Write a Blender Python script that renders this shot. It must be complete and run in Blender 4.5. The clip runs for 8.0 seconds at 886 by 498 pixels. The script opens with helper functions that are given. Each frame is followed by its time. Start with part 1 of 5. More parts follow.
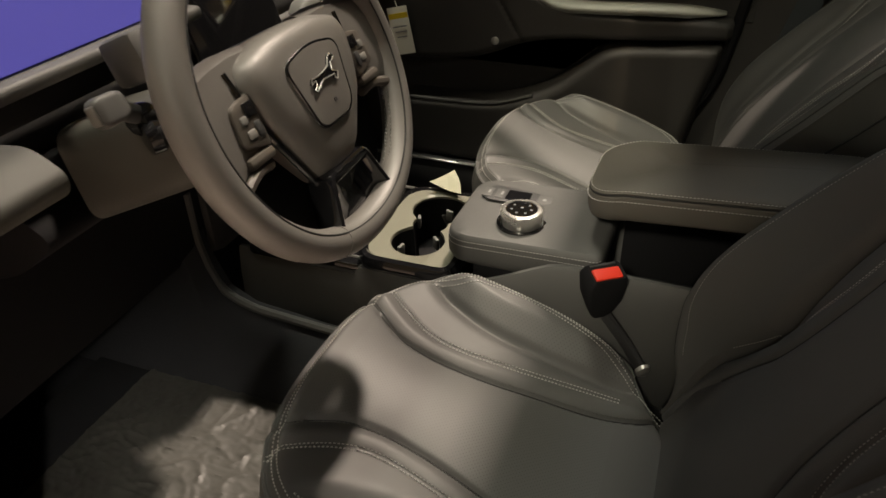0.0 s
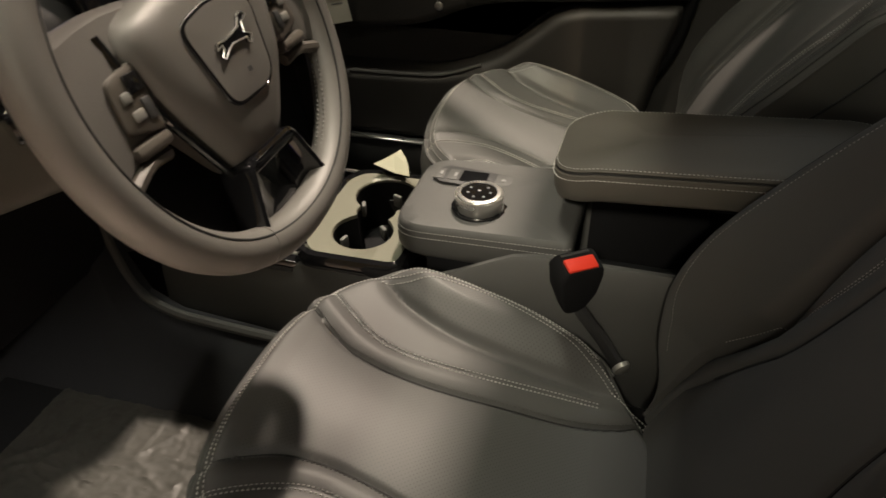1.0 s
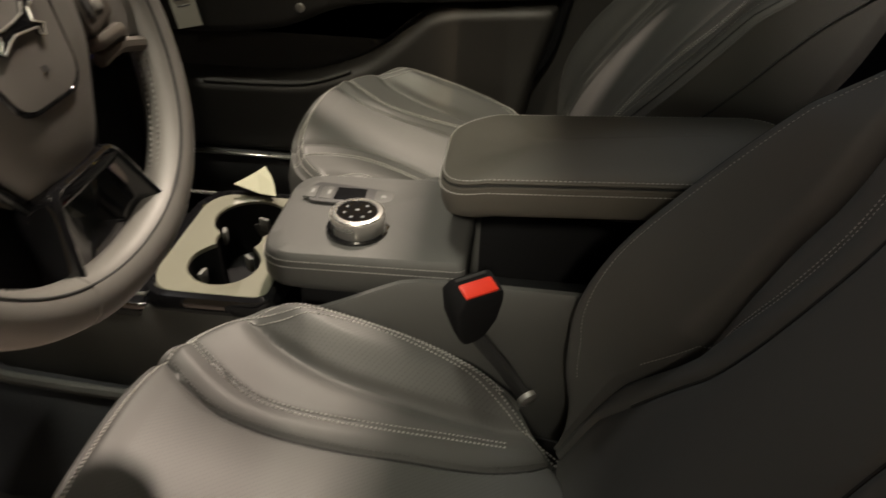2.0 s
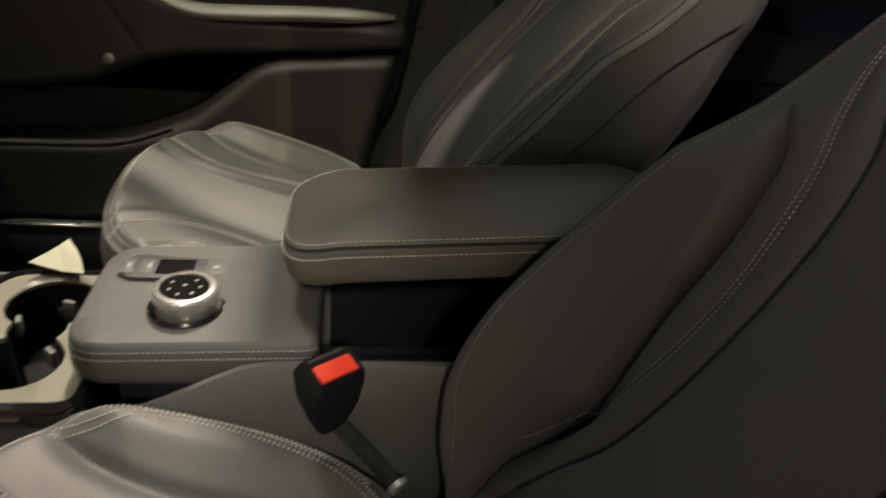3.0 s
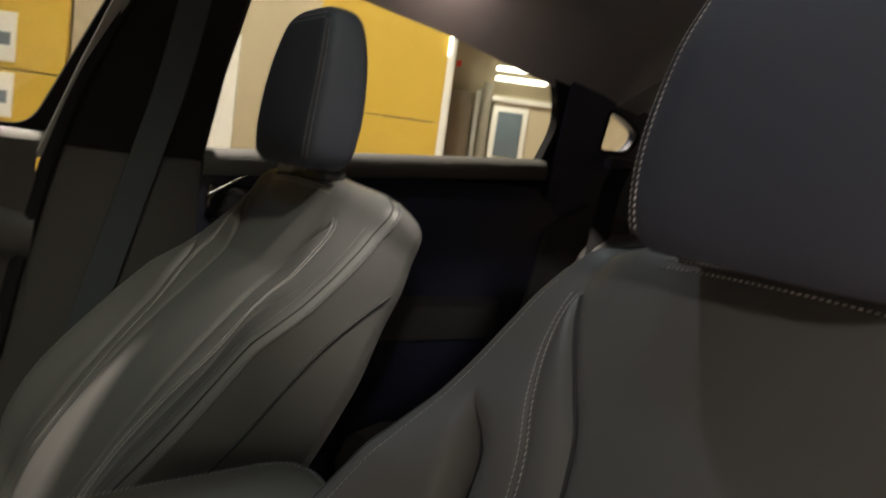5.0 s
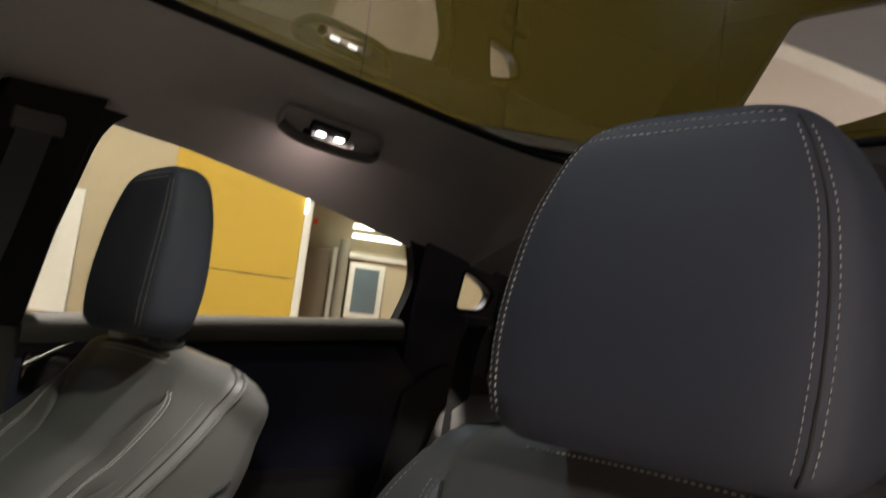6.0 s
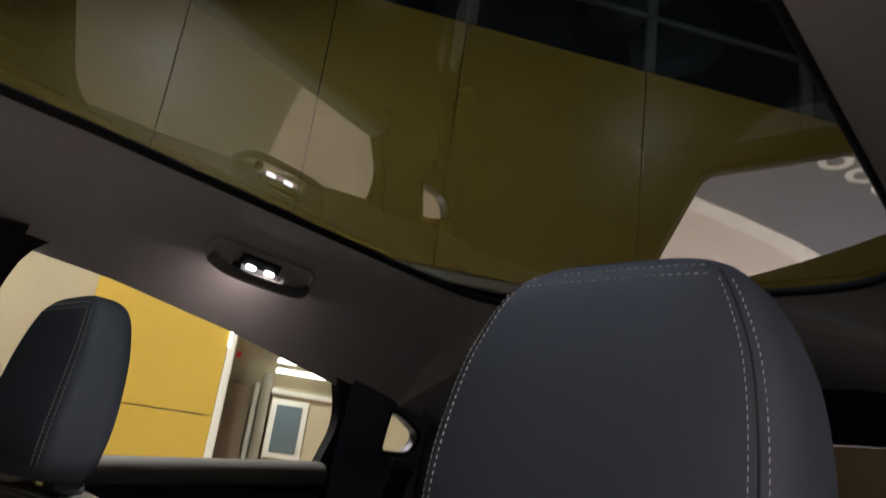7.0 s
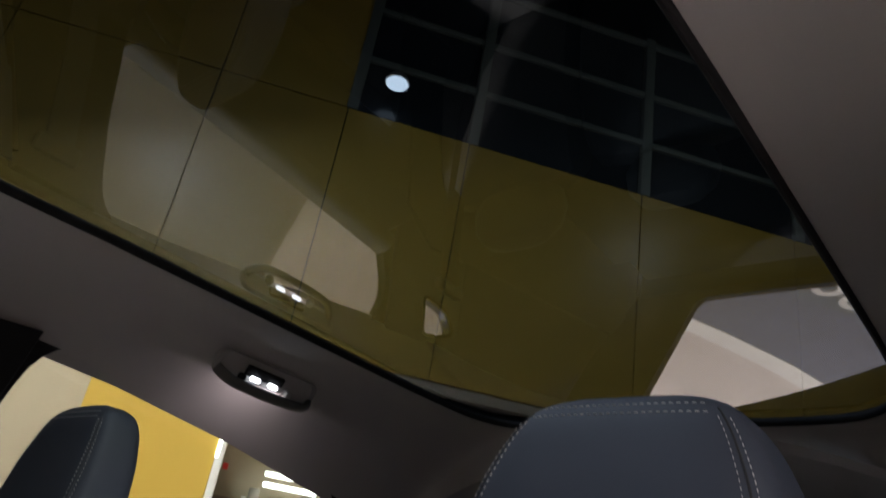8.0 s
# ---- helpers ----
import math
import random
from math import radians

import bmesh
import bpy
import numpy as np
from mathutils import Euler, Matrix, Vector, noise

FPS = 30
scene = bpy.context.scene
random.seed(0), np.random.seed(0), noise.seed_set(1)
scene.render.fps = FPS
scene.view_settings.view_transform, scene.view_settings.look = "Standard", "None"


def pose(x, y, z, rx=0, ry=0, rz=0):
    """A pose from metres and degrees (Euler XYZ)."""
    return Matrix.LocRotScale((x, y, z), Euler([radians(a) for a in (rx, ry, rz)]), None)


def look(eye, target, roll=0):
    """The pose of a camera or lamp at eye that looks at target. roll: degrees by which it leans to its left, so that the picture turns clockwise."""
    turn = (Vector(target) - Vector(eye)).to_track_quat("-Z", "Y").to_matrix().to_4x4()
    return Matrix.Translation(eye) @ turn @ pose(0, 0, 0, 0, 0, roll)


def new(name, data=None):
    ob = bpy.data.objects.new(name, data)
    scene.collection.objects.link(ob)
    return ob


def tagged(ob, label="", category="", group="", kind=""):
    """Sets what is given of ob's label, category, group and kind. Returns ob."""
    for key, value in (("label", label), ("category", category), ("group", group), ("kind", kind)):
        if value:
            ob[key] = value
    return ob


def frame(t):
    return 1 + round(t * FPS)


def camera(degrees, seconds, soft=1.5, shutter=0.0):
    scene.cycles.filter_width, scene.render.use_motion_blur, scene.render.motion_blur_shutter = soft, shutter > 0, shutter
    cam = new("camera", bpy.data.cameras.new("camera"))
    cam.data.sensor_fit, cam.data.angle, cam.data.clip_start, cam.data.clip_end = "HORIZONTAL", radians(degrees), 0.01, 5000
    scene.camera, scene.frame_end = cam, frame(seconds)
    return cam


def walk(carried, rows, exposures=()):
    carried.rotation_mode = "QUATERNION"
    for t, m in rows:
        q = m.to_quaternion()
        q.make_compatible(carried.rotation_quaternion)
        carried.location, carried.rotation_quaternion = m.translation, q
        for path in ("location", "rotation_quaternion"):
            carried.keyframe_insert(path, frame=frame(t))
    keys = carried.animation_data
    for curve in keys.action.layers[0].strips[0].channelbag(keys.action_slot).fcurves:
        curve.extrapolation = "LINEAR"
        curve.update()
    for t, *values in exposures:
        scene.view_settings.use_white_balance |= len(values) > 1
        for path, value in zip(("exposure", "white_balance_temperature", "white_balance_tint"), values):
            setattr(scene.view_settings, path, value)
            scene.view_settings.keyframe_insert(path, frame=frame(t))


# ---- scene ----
cam = camera(62.0, 8.0, shutter=0.5)
PATH = [
    (0, (-0.997, 0.05, 1.269), (0.553, 0.674, 0.17), -1.5),
    (0.5, (-0.932, 0.077, 1.233), (0.623, 0.649, 0.112), -1.5),
    (1, (-0.882, 0.096, 1.21), (0.679, 0.578, 0.057), -1.2),
    (2.5, (-0.733, 0.133, 1.133), (0.958, 0.095, 0.066), 3.9),
    (3, (-0.693, 0.137, 1.117), (1.032, -0.114, 0.136), 5.6),
    (3.5, (-0.65, 0.126, 1.105), (1.097, -0.354, 0.259), 7.2),
    (4, (-0.621, 0.124, 1.094), (1.136, -0.601, 0.473), 8.3),
    (4.5, (-0.594, 0.125, 1.099), (1.12, -0.811, 0.665), 8.1),
    (5, (-0.581, 0.129, 1.119), (1.051, -1.003, 0.881), 7.9),
    (6.5, (-0.546, 0.094, 1.133), (0.79, -1.328, 1.571), 7.2),
    (7, (-0.549, 0.103, 1.135), (0.722, -1.317, 1.742), 7.9),
    (7.5, (-0.555, 0.116, 1.133), (0.676, -1.27, 1.883), 9.2),
    (8, (-0.563, 0.142, 1.13), (0.66, -1.169, 2.017), 10.2),
]
walk(cam, [(t, look(eye, target, roll)) for t, eye, target, roll in PATH],
     exposures=[(0, 0.0, 6750, 12), (2.5, 0.05, 6700, 12), (3.5, 0.30, 6600, 12), (5, 0.80, 6350, 10), (6.5, 0.72, 6000, 10), (8, 0.66, 5400, 10)])

# ---- world and light ----
world = bpy.data.worlds.new("hall_air")
scene.world = world
world.use_nodes = True
world.node_tree.nodes["Background"].inputs[0].default_value = (0.9, 0.95, 1.0, 1)
world.node_tree.nodes["Background"].inputs[1].default_value = 0.05


def lamp(name, eye, target, power, size, colour, size_y=None, label="", shape="RECTANGLE"):
    data = bpy.data.lights.new(name, "AREA")
    data.shape, data.size, data.size_y = shape, size, size_y or size
    data.energy, data.color = power, colour
    ob = new(name, data)
    ob.matrix_world = look(eye, target)
    return ob


def spot(name, eye, target, power, degrees, colour, radius=0.1):
    data = bpy.data.lights.new(name, "SPOT")
    data.energy, data.color, data.shadow_soft_size = power, colour, radius
    data.spot_size, data.spot_blend = radians(degrees), 0.5
    ob = new(name, data)
    ob.matrix_world = look(eye, target)
    return ob


# added fill spots without known fixtures, each aimed to brighten one place
spot("fill_spot_left", (-4.0, -0.05, 7.0), (0.49, -0.13, 0.80), 22000, 3.3, (1.0, 0.80, 0.52), 0.25)
spot("fill_spot_windscreen", (-2.0, 1.6, 7.0), (0.38, 0.32, 0.72), 2100, 4.2, (1.0, 0.90, 0.66), 0.25)
spot("fill_spot_rear", (-2.2, -1.9, 7.0), (0.188, -0.338, 1.052), 100000, 1.3, (1.0, 0.72, 0.52), 0.12)
spot("fill_spot_door", (-3.6, -2.2, 3.2), (-0.42, 0.80, 0.31), 600, 4.8, (1.0, 0.94, 0.82), 0.2)
spot("fill_spot_driver", (-4.5, 2.6, 2.7), (-0.42, -0.26, 1.15), 400, 5.2, (1.0, 0.88, 0.78), 0.25)
spot("fill_spot_wheel", (-2.0, 1.6, 7.0), (-0.345, 0.495, 1.06), 1250, 2.2, (1.0, 0.90, 0.72), 0.2)
spot("fill_spot_console", (-4.6, 0.10, 3.9), (-0.06, 0.24, 0.69), 900, 4.4, (1.0, 0.93, 0.76), 0.2)
spot("fill_spot_floor", (-2.4, 0.6, 7.0), (-1.75, 0.1, 0.0), 6500, 14, (1.0, 0.90, 0.80), 0.25)
lamp("hall_lamp_right", (3.5, 0.20, 7.0), (-0.40, 0.35, 0.6), 740, 0.40, (1.0, 0.86, 0.72))
# the next three are added fill lights for the cabin, not known hall lamps
lamp("fill_lamp_front", (0.2, 1.3, 7.0), (0.0, 0.3, 0.6), 190, 0.6, (1.0, 0.98, 0.80))
lamp("fill_lamp_door", (-4.6, 0.10, 3.9), (0.0, 0.2, 0.7), 8, 0.4, (1.0, 0.97, 0.80))
lamp("fill_panel_front", (0.0, 6.0, 9.0), (0, 0, 1), 34, 5.0, (0.97, 0.95, 0.96))
lamp("wall_wash_lamp", (-0.4, -6.4, 6.9), (4.6, -4.6, 2.0), 30, 0.5, (1.0, 0.88, 0.68))
# added spot that lifts the floor behind the car, no fixture known
spot("fill_spot_carpet", (1.5, -8.0, 8.0), (0.8, -4.6, 0.0), 5200, 23, (1.0, 0.92, 0.88))


# ---- materials ----
def mat(name, colour, rough=0.5, metal=0.0, grain=0.0, scale=400.0, bump=0.0, wear=0.12, wear_scale=6.0, coat=0.0, spec=0.5):
    m = bpy.data.materials.new(name)
    m.use_nodes = True
    nt = m.node_tree
    b = nt.nodes["Principled BSDF"]
    b.inputs["Roughness"].default_value = rough
    b.inputs["Metallic"].default_value = metal
    b.inputs["Coat Weight"].default_value = coat
    b.inputs["Specular IOR Level"].default_value = spec
    co = nt.nodes.new("ShaderNodeTexCoord")
    big = nt.nodes.new("ShaderNodeTexNoise")
    big.inputs["Scale"].default_value, big.inputs["Detail"].default_value = wear_scale, 5
    nt.links.new(co.outputs["Object"], big.inputs["Vector"])
    fine = nt.nodes.new("ShaderNodeTexNoise")
    fine.inputs["Scale"].default_value, fine.inputs["Detail"].default_value = scale, 3
    nt.links.new(co.outputs["Object"], fine.inputs["Vector"])
    mix = nt.nodes.new("ShaderNodeMix")
    mix.data_type, mix.blend_type = "RGBA", "MIX"
    mix.inputs["A"].default_value = (*[c * (1 - wear) for c in colour], 1)
    mix.inputs["B"].default_value = (*[min(1, c * (1 + wear)) for c in colour], 1)
    add = nt.nodes.new("ShaderNodeMath")
    add.operation = "MULTIPLY_ADD"
    add.inputs[1].default_value = grain
    nt.links.new(fine.outputs["Fac"], add.inputs[0])
    nt.links.new(big.outputs["Fac"], add.inputs[2])
    nt.links.new(add.outputs[0], mix.inputs["Factor"])
    nt.links.new(mix.outputs["Result"], b.inputs["Base Color"])
    mr = nt.nodes.new("ShaderNodeMapRange")
    mr.inputs["To Min"].default_value, mr.inputs["To Max"].default_value = max(0.02, rough * 0.85), min(1, rough * 1.15)
    nt.links.new(big.outputs["Fac"], mr.inputs["Value"])
    nt.links.new(mr.outputs["Result"], b.inputs["Roughness"])
    if bump:
        bp = nt.nodes.new("ShaderNodeBump")
        bp.inputs["Strength"].default_value, bp.inputs["Distance"].default_value = bump, 0.001
        nt.links.new(fine.outputs["Fac"], bp.inputs["Height"])
        nt.links.new(bp.outputs["Normal"], b.inputs["Normal"])
    return m


def glass(name, tint, gloss):
    m = bpy.data.materials.new(name)
    m.use_nodes = True
    nt = m.node_tree
    out = nt.nodes["Material Output"]
    nt.nodes.remove(nt.nodes["Principled BSDF"])
    tr, gl = nt.nodes.new("ShaderNodeBsdfTransparent"), nt.nodes.new("ShaderNodeBsdfGlossy")
    tr.inputs[0].default_value = (*tint, 1)
    gl.inputs["Roughness"].default_value = 0.015
    lw, pw, ml, mx = nt.nodes.new("ShaderNodeLayerWeight"), nt.nodes.new("ShaderNodeMath"), nt.nodes.new("ShaderNodeMath"), nt.nodes.new("ShaderNodeMixShader")
    lw.inputs["Blend"].default_value = 0.5
    pw.operation, pw.inputs[1].default_value = "POWER", 5.0
    ml.operation, ml.inputs[1].default_value, ml.inputs[2].default_value = "MULTIPLY_ADD", 1 - gloss, gloss
    nt.links.new(lw.outputs["Facing"], pw.inputs[0])
    nt.links.new(pw.outputs[0], ml.inputs[0])
    nt.links.new(ml.outputs[0], mx.inputs[0])
    nt.links.new(tr.outputs[0], mx.inputs[1])
    nt.links.new(gl.outputs[0], mx.inputs[2])
    nt.links.new(mx.outputs[0], out.inputs[0])
    return m


def glow(name, colour, strength):
    m = bpy.data.materials.new(name)
    m.use_nodes = True
    b = m.node_tree.nodes["Principled BSDF"]
    b.inputs["Base Color"].default_value = (*colour, 1)
    b.inputs["Emission Color"].default_value = (*colour, 1)
    b.inputs["Emission Strength"].default_value = strength
    return m


LEATHER = mat("charcoal_leather", (0.087, 0.086, 0.083), 0.48, grain=0.35, scale=2200, bump=0.18, wear=0.1, spec=0.38)
HEAD_LEATHER = mat("blue_black_leather", (0.037, 0.042, 0.058), 0.58, grain=0.5, scale=1800, bump=0.35, wear=0.1, spec=0.35)
LEATHER_ARM = mat("worn_charcoal_leather", (0.100, 0.093, 0.080), 0.62, grain=0.35, scale=2200, bump=0.2, wear=0.16, wear_scale=9, spec=0.3)
PERF = mat("perforated_leather", (0.085, 0.085, 0.082), 0.48, grain=0.35, scale=2200, bump=0.18, wear=0.1)


def perforate(m, pitch=0.0040, hole=0.20):
    """Adds rows of small pricked holes to a leather."""
    nt = m.node_tree
    b = nt.nodes["Principled BSDF"]
    co = nt.nodes.new("ShaderNodeTexCoord")
    mp = nt.nodes.new("ShaderNodeMapping")
    mp.inputs["Rotation"].default_value = (0, 0, radians(45))
    mp.inputs["Scale"].default_value = (1 / pitch, 1 / pitch, 0.0)
    vo = nt.nodes.new("ShaderNodeTexVoronoi")
    vo.voronoi_dimensions = "2D"
    vo.inputs["Scale"].default_value, vo.inputs["Randomness"].default_value = 1.0, 0.0
    lt = nt.nodes.new("ShaderNodeMapRange")
    lt.inputs["From Min"].default_value, lt.inputs["From Max"].default_value = hole * 0.7, hole
    nt.links.new(co.outputs["Object"], mp.inputs["Vector"])
    nt.links.new(mp.outputs["Vector"], vo.inputs["Vector"])
    nt.links.new(vo.outputs["Distance"], lt.inputs["Value"])
    mx = nt.nodes.new("ShaderNodeMix")
    mx.data_type, mx.blend_type = "RGBA", "MIX"
    old = b.inputs["Base Color"].links[0].from_socket
    mx.inputs["A"].default_value = (0.055, 0.055, 0.053, 1)
    nt.links.new(lt.outputs["Result"], mx.inputs["Factor"])
    nt.links.new(old, mx.inputs["B"])
    nt.links.new(mx.outputs["Result"], b.inputs["Base Color"])


perforate(PERF)
THREAD = mat("pale_grey_thread", (0.45, 0.44, 0.42), 0.7, wear=0.2, wear_scale=200)
SEAM = mat("dark_seam", (0.02, 0.02, 0.02), 0.8)
RIM = mat("wheel_leather", (0.13, 0.124, 0.115), 0.42, grain=0.3, scale=1100, bump=0.25)
SOFT = mat("soft_touch_plastic", (0.075, 0.075, 0.072), 0.55, grain=0.4, scale=1300, bump=0.4)
TRIM = mat("black_grained_plastic", (0.035, 0.035, 0.036), 0.5, grain=0.5, scale=900, bump=0.45)
BLACK = mat("matt_black", (0.012, 0.012, 0.013), 0.75, spec=0.1)
GLOSS = mat("piano_black", (0.008, 0.008, 0.009), 0.08, wear=0.05, coat=0.6)
CHROME = mat("satin_chrome", (0.66, 0.65, 0.62), 0.28, metal=0.85, wear=0.06)
SILVER = mat("silver_plastic", (0.42, 0.41, 0.39), 0.35, metal=0.6)
CUPTRIM = mat("champagne_grey_panel", (0.18, 0.176, 0.135), 0.42, grain=0.2, scale=700, bump=0.15)
RED = mat("buckle_red", (0.85, 0.055, 0.03), 0.4)
HEADLINER = mat("grey_headliner_cloth", (0.26, 0.25, 0.25), 0.95, grain=0.6, scale=1500, bump=0.6, wear=0.08)
CARPET = mat("charcoal_carpet", (0.03, 0.031, 0.034), 0.98, grain=0.9, scale=700, bump=1.0, wear=0.3, spec=0.1)
PLASTIC_FILM = mat("creased_protective_film", (0.052, 0.051, 0.046), 0.46, grain=0.9, scale=60, bump=0.35, wear=0.7, wear_scale=14)
NAVY = mat("dark_navy_trim", (0.018, 0.021, 0.045), 0.45, grain=0.4, scale=900, bump=0.3)
BLUE = mat("metallic_blue_paint", (0.10, 0.11, 0.52), 0.3, metal=0.35, coat=0.7, wear=0.04)
WEB = mat("grey_belt_webbing", (0.030, 0.036, 0.040), 0.75, grain=0.6, scale=1200, bump=0.6)
PAPER = mat("white_paper", (0.80, 0.78, 0.68), 0.8, wear=0.04)
CARD = mat("pale_sage_card", (0.38, 0.38, 0.28), 0.8, wear=0.06)
ENDPAD = mat("sage_stitched_pad", (0.045, 0.045, 0.038), 0.55, grain=0.4, scale=1300, bump=0.35)
# the same sage sill trim, with the rear's shade put into its colour
SILL_SHADED = mat("shaded_sage_sill_trim", (0.034, 0.036, 0.030), 0.65, grain=0.4, scale=1200, bump=0.4)
TAGYELLOW = mat("yellow_ink", (0.85, 0.62, 0.03), 0.7)
INK = mat("grey_ink", (0.25, 0.25, 0.25), 0.8)
YELLOW = mat("yellow_wall_panel", (0.58, 0.385, 0.058), 0.35, grain=0.2, scale=60, bump=0.05, wear=0.06, wear_scale=1.2)
CREAM = mat("cream_wall", (0.46, 0.385, 0.26), 0.8, wear=0.08, wear_scale=2)
WHITE = mat("white_board", (0.78, 0.76, 0.70), 0.7, wear=0.05)
BROWN = mat("brown_door", (0.22, 0.17, 0.12), 0.6, wear=0.15)
DARKWIN = mat("dark_night_window", (0.030, 0.036, 0.042), 0.2)
MULLION = mat("grey_green_mullion", (0.18, 0.20, 0.17), 0.6)
TILE = mat("pinkish_stone_floor", (0.62, 0.50, 0.43), 0.45, grain=0.3, scale=40, wear=0.12, wear_scale=1.5)
PURPLE = mat("purple_grey_carpet", (0.135, 0.125, 0.150), 0.95, grain=0.8, scale=45, wear=0.25, wear_scale=9)
PALE = mat("pale_carpet_ring", (0.74, 0.64, 0.56), 0.95, grain=0.6, scale=45)
MOTTLED = mat("mottled_woven_carpet", (0.095, 0.094, 0.102), 0.95, grain=0.9, scale=30, wear=0.8, wear_scale=7)
DULL_FLOOR = mat("brown_grey_floor", (0.15, 0.125, 0.095), 0.95, grain=0.6, scale=60, wear=0.12, wear_scale=3)
COLUMN = mat("grey_brown_column", (0.26, 0.235, 0.18), 0.7, wear=0.08)
BLUEGREY = mat("blue_grey_glazing", (0.13, 0.17, 0.20), 0.25, wear=0.1)
PODTRIM = mat("bronze_grey_pod", (0.085, 0.075, 0.065), 0.42, grain=0.3, scale=900, bump=0.2)
BODYLINE = mat("grey_body_trim", (0.16, 0.16, 0.15), 0.5, grain=0.3, scale=900, bump=0.3)
DOORTRIM = mat("black_door_trim", (0.035, 0.033, 0.031), 0.55, grain=0.5, scale=1300, bump=0.35)
DOORSOFT = mat("dark_soft_door_panel", (0.042, 0.040, 0.038), 0.6, grain=0.4, scale=1500, bump=0.3)
SILL = mat("sage_grey_sill_trim", (0.072, 0.075, 0.064), 0.6, grain=0.4, scale=1200, bump=0.4)
PULL = mat("pale_door_pull_trim", (0.28, 0.285, 0.25), 0.5, grain=0.3, scale=900, bump=0.3)
SCREEN = glow("blue_display", (0.075, 0.07, 0.36), 0.55)
LED = glow("white_led", (1.0, 0.93, 0.82), 4.5)
TUBE = glow("fluorescent_tube", (1.0, 0.95, 0.80), 3.0)
# tint added to the unseen left rear pane to hold back side light
LIGHT_CUT = glass("light_cutting_rear_glass", (0.16, 0.18, 0.17), 0.05)
ROOFGLASS = glass("tinted_roof_glass", (0.080, 0.098, 0.118), 0.115)
CLEAR = glass("clear_window_glass", (0.90, 0.92, 0.89), 0.04)


# ---- builders ----
def mesh_of(name, bm, material, smooth=True):
    bmesh.ops.recalc_face_normals(bm, faces=bm.faces)
    me = bpy.data.meshes.new(name)
    bm.to_mesh(me)
    bm.free()
    if smooth:
        for p in me.polygons:
            p.use_smooth = True
    me.materials.append(material)
    return me


def part(name, bm, material, parent, label="", smooth=True, kind=""):
    ob = new(name, mesh_of(name, bm, material, smooth))
    ob.parent = parent
    if smooth:
        ob.data.set_sharp_from_angle(angle=radians(38))
    return tagged(ob, label=label, kind=kind)


def thing(name, at, label, category, group="", kind=""):
    ob = new(name)
    ob.location = at
    ob.empty_display_size = 0.05
    return tagged(ob, label, category, group, kind)


def solid(name, bm, material, label="", category="", kind="structure", smooth=True, group=""):
    ob = new(name, mesh_of(name, bm, material, smooth))
    if smooth:
        ob.data.set_sharp_from_angle(angle=radians(38))
    return tagged(ob, label, category, group, kind)


def rbox(size, at=(0, 0, 0), bevel=0.004, seg=2, turn=None, bm=None):
    """A box with rounded edges, added to bm."""
    b = bmesh.new()
    bmesh.ops.create_cube(b, size=1)
    bmesh.ops.scale(b, vec=size, verts=b.verts)
    if bevel:
        bmesh.ops.bevel(b, geom=list(b.edges), offset=min(bevel, min(size) * 0.49), segments=seg, affect="EDGES", profile=0.5)
    if turn is not None:
        bmesh.ops.transform(b, matrix=turn, verts=b.verts)
    bmesh.ops.translate(b, vec=at, verts=b.verts)
    return join(bm, b)


def join(bm, b):
    if bm is None:
        return b
    me = bpy.data.meshes.new("tmp")
    b.to_mesh(me)
    b.free()
    bm.from_mesh(me)
    bpy.data.meshes.remove(me)
    return bm


def loft(rows, closed=True, caps=True, bm=None):
    """Skin over rows of points, each row a loop (closed) or a strip."""
    b = bm or bmesh.new()
    vs = [[b.verts.new(p) for p in r] for r in rows]
    n = len(rows[0])
    for r0, r1 in zip(vs, vs[1:]):
        for i in range(n if closed else n - 1):
            j = (i + 1) % n
            b.faces.new((r0[i], r0[j], r1[j], r1[i]))
    if closed and caps:
        b.faces.new(vs[0][::-1])
        b.faces.new(vs[-1])
    return b


def lathe(profile, n=40, bm=None, at=(0, 0, 0), turn=None, caps=True):
    rows = []
    for r, z in profile:
        ring = []
        for i in range(n):
            a = 2 * math.pi * i / n
            p = Vector((r * math.cos(a), r * math.sin(a), z))
            if turn is not None:
                p = turn @ p
            ring.append(p + Vector(at))
        rows.append(ring)
    return join(bm, loft(rows, caps=caps)) if bm is not None else loft(rows, caps=caps)


def tube(points, radius, n=8, bm=None, closed=False, radius2=None):
    """A round bar along points."""
    pts = [Vector(p) for p in points]
    rows, up = [], Vector((0.13, 0.27, 0.95)).normalized()
    m = len(pts)
    for i, p in enumerate(pts):
        a, c = (pts[(i - 1) % m], pts[(i + 1) % m]) if closed else (pts[max(0, i - 1)], pts[min(m - 1, i + 1)])
        d = (c - a).normalized()
        if abs(d.dot(up)) > 0.98:
            up = Vector((0.9, 0.1, 0.2)).normalized()
        s = d.cross(up).normalized()
        up = s.cross(d).normalized()
        r2 = radius if radius2 is None else radius2
        rows.append([p + s * (radius * math.cos(2 * math.pi * k / n)) + up * (r2 * math.sin(2 * math.pi * k / n)) for k in range(n)])
    if closed:
        rows.append(rows[0])
    b = loft(rows, caps=not closed)
    if closed:
        bmesh.ops.remove_doubles(b, verts=b.verts, dist=1e-5)
    return join(bm, b)


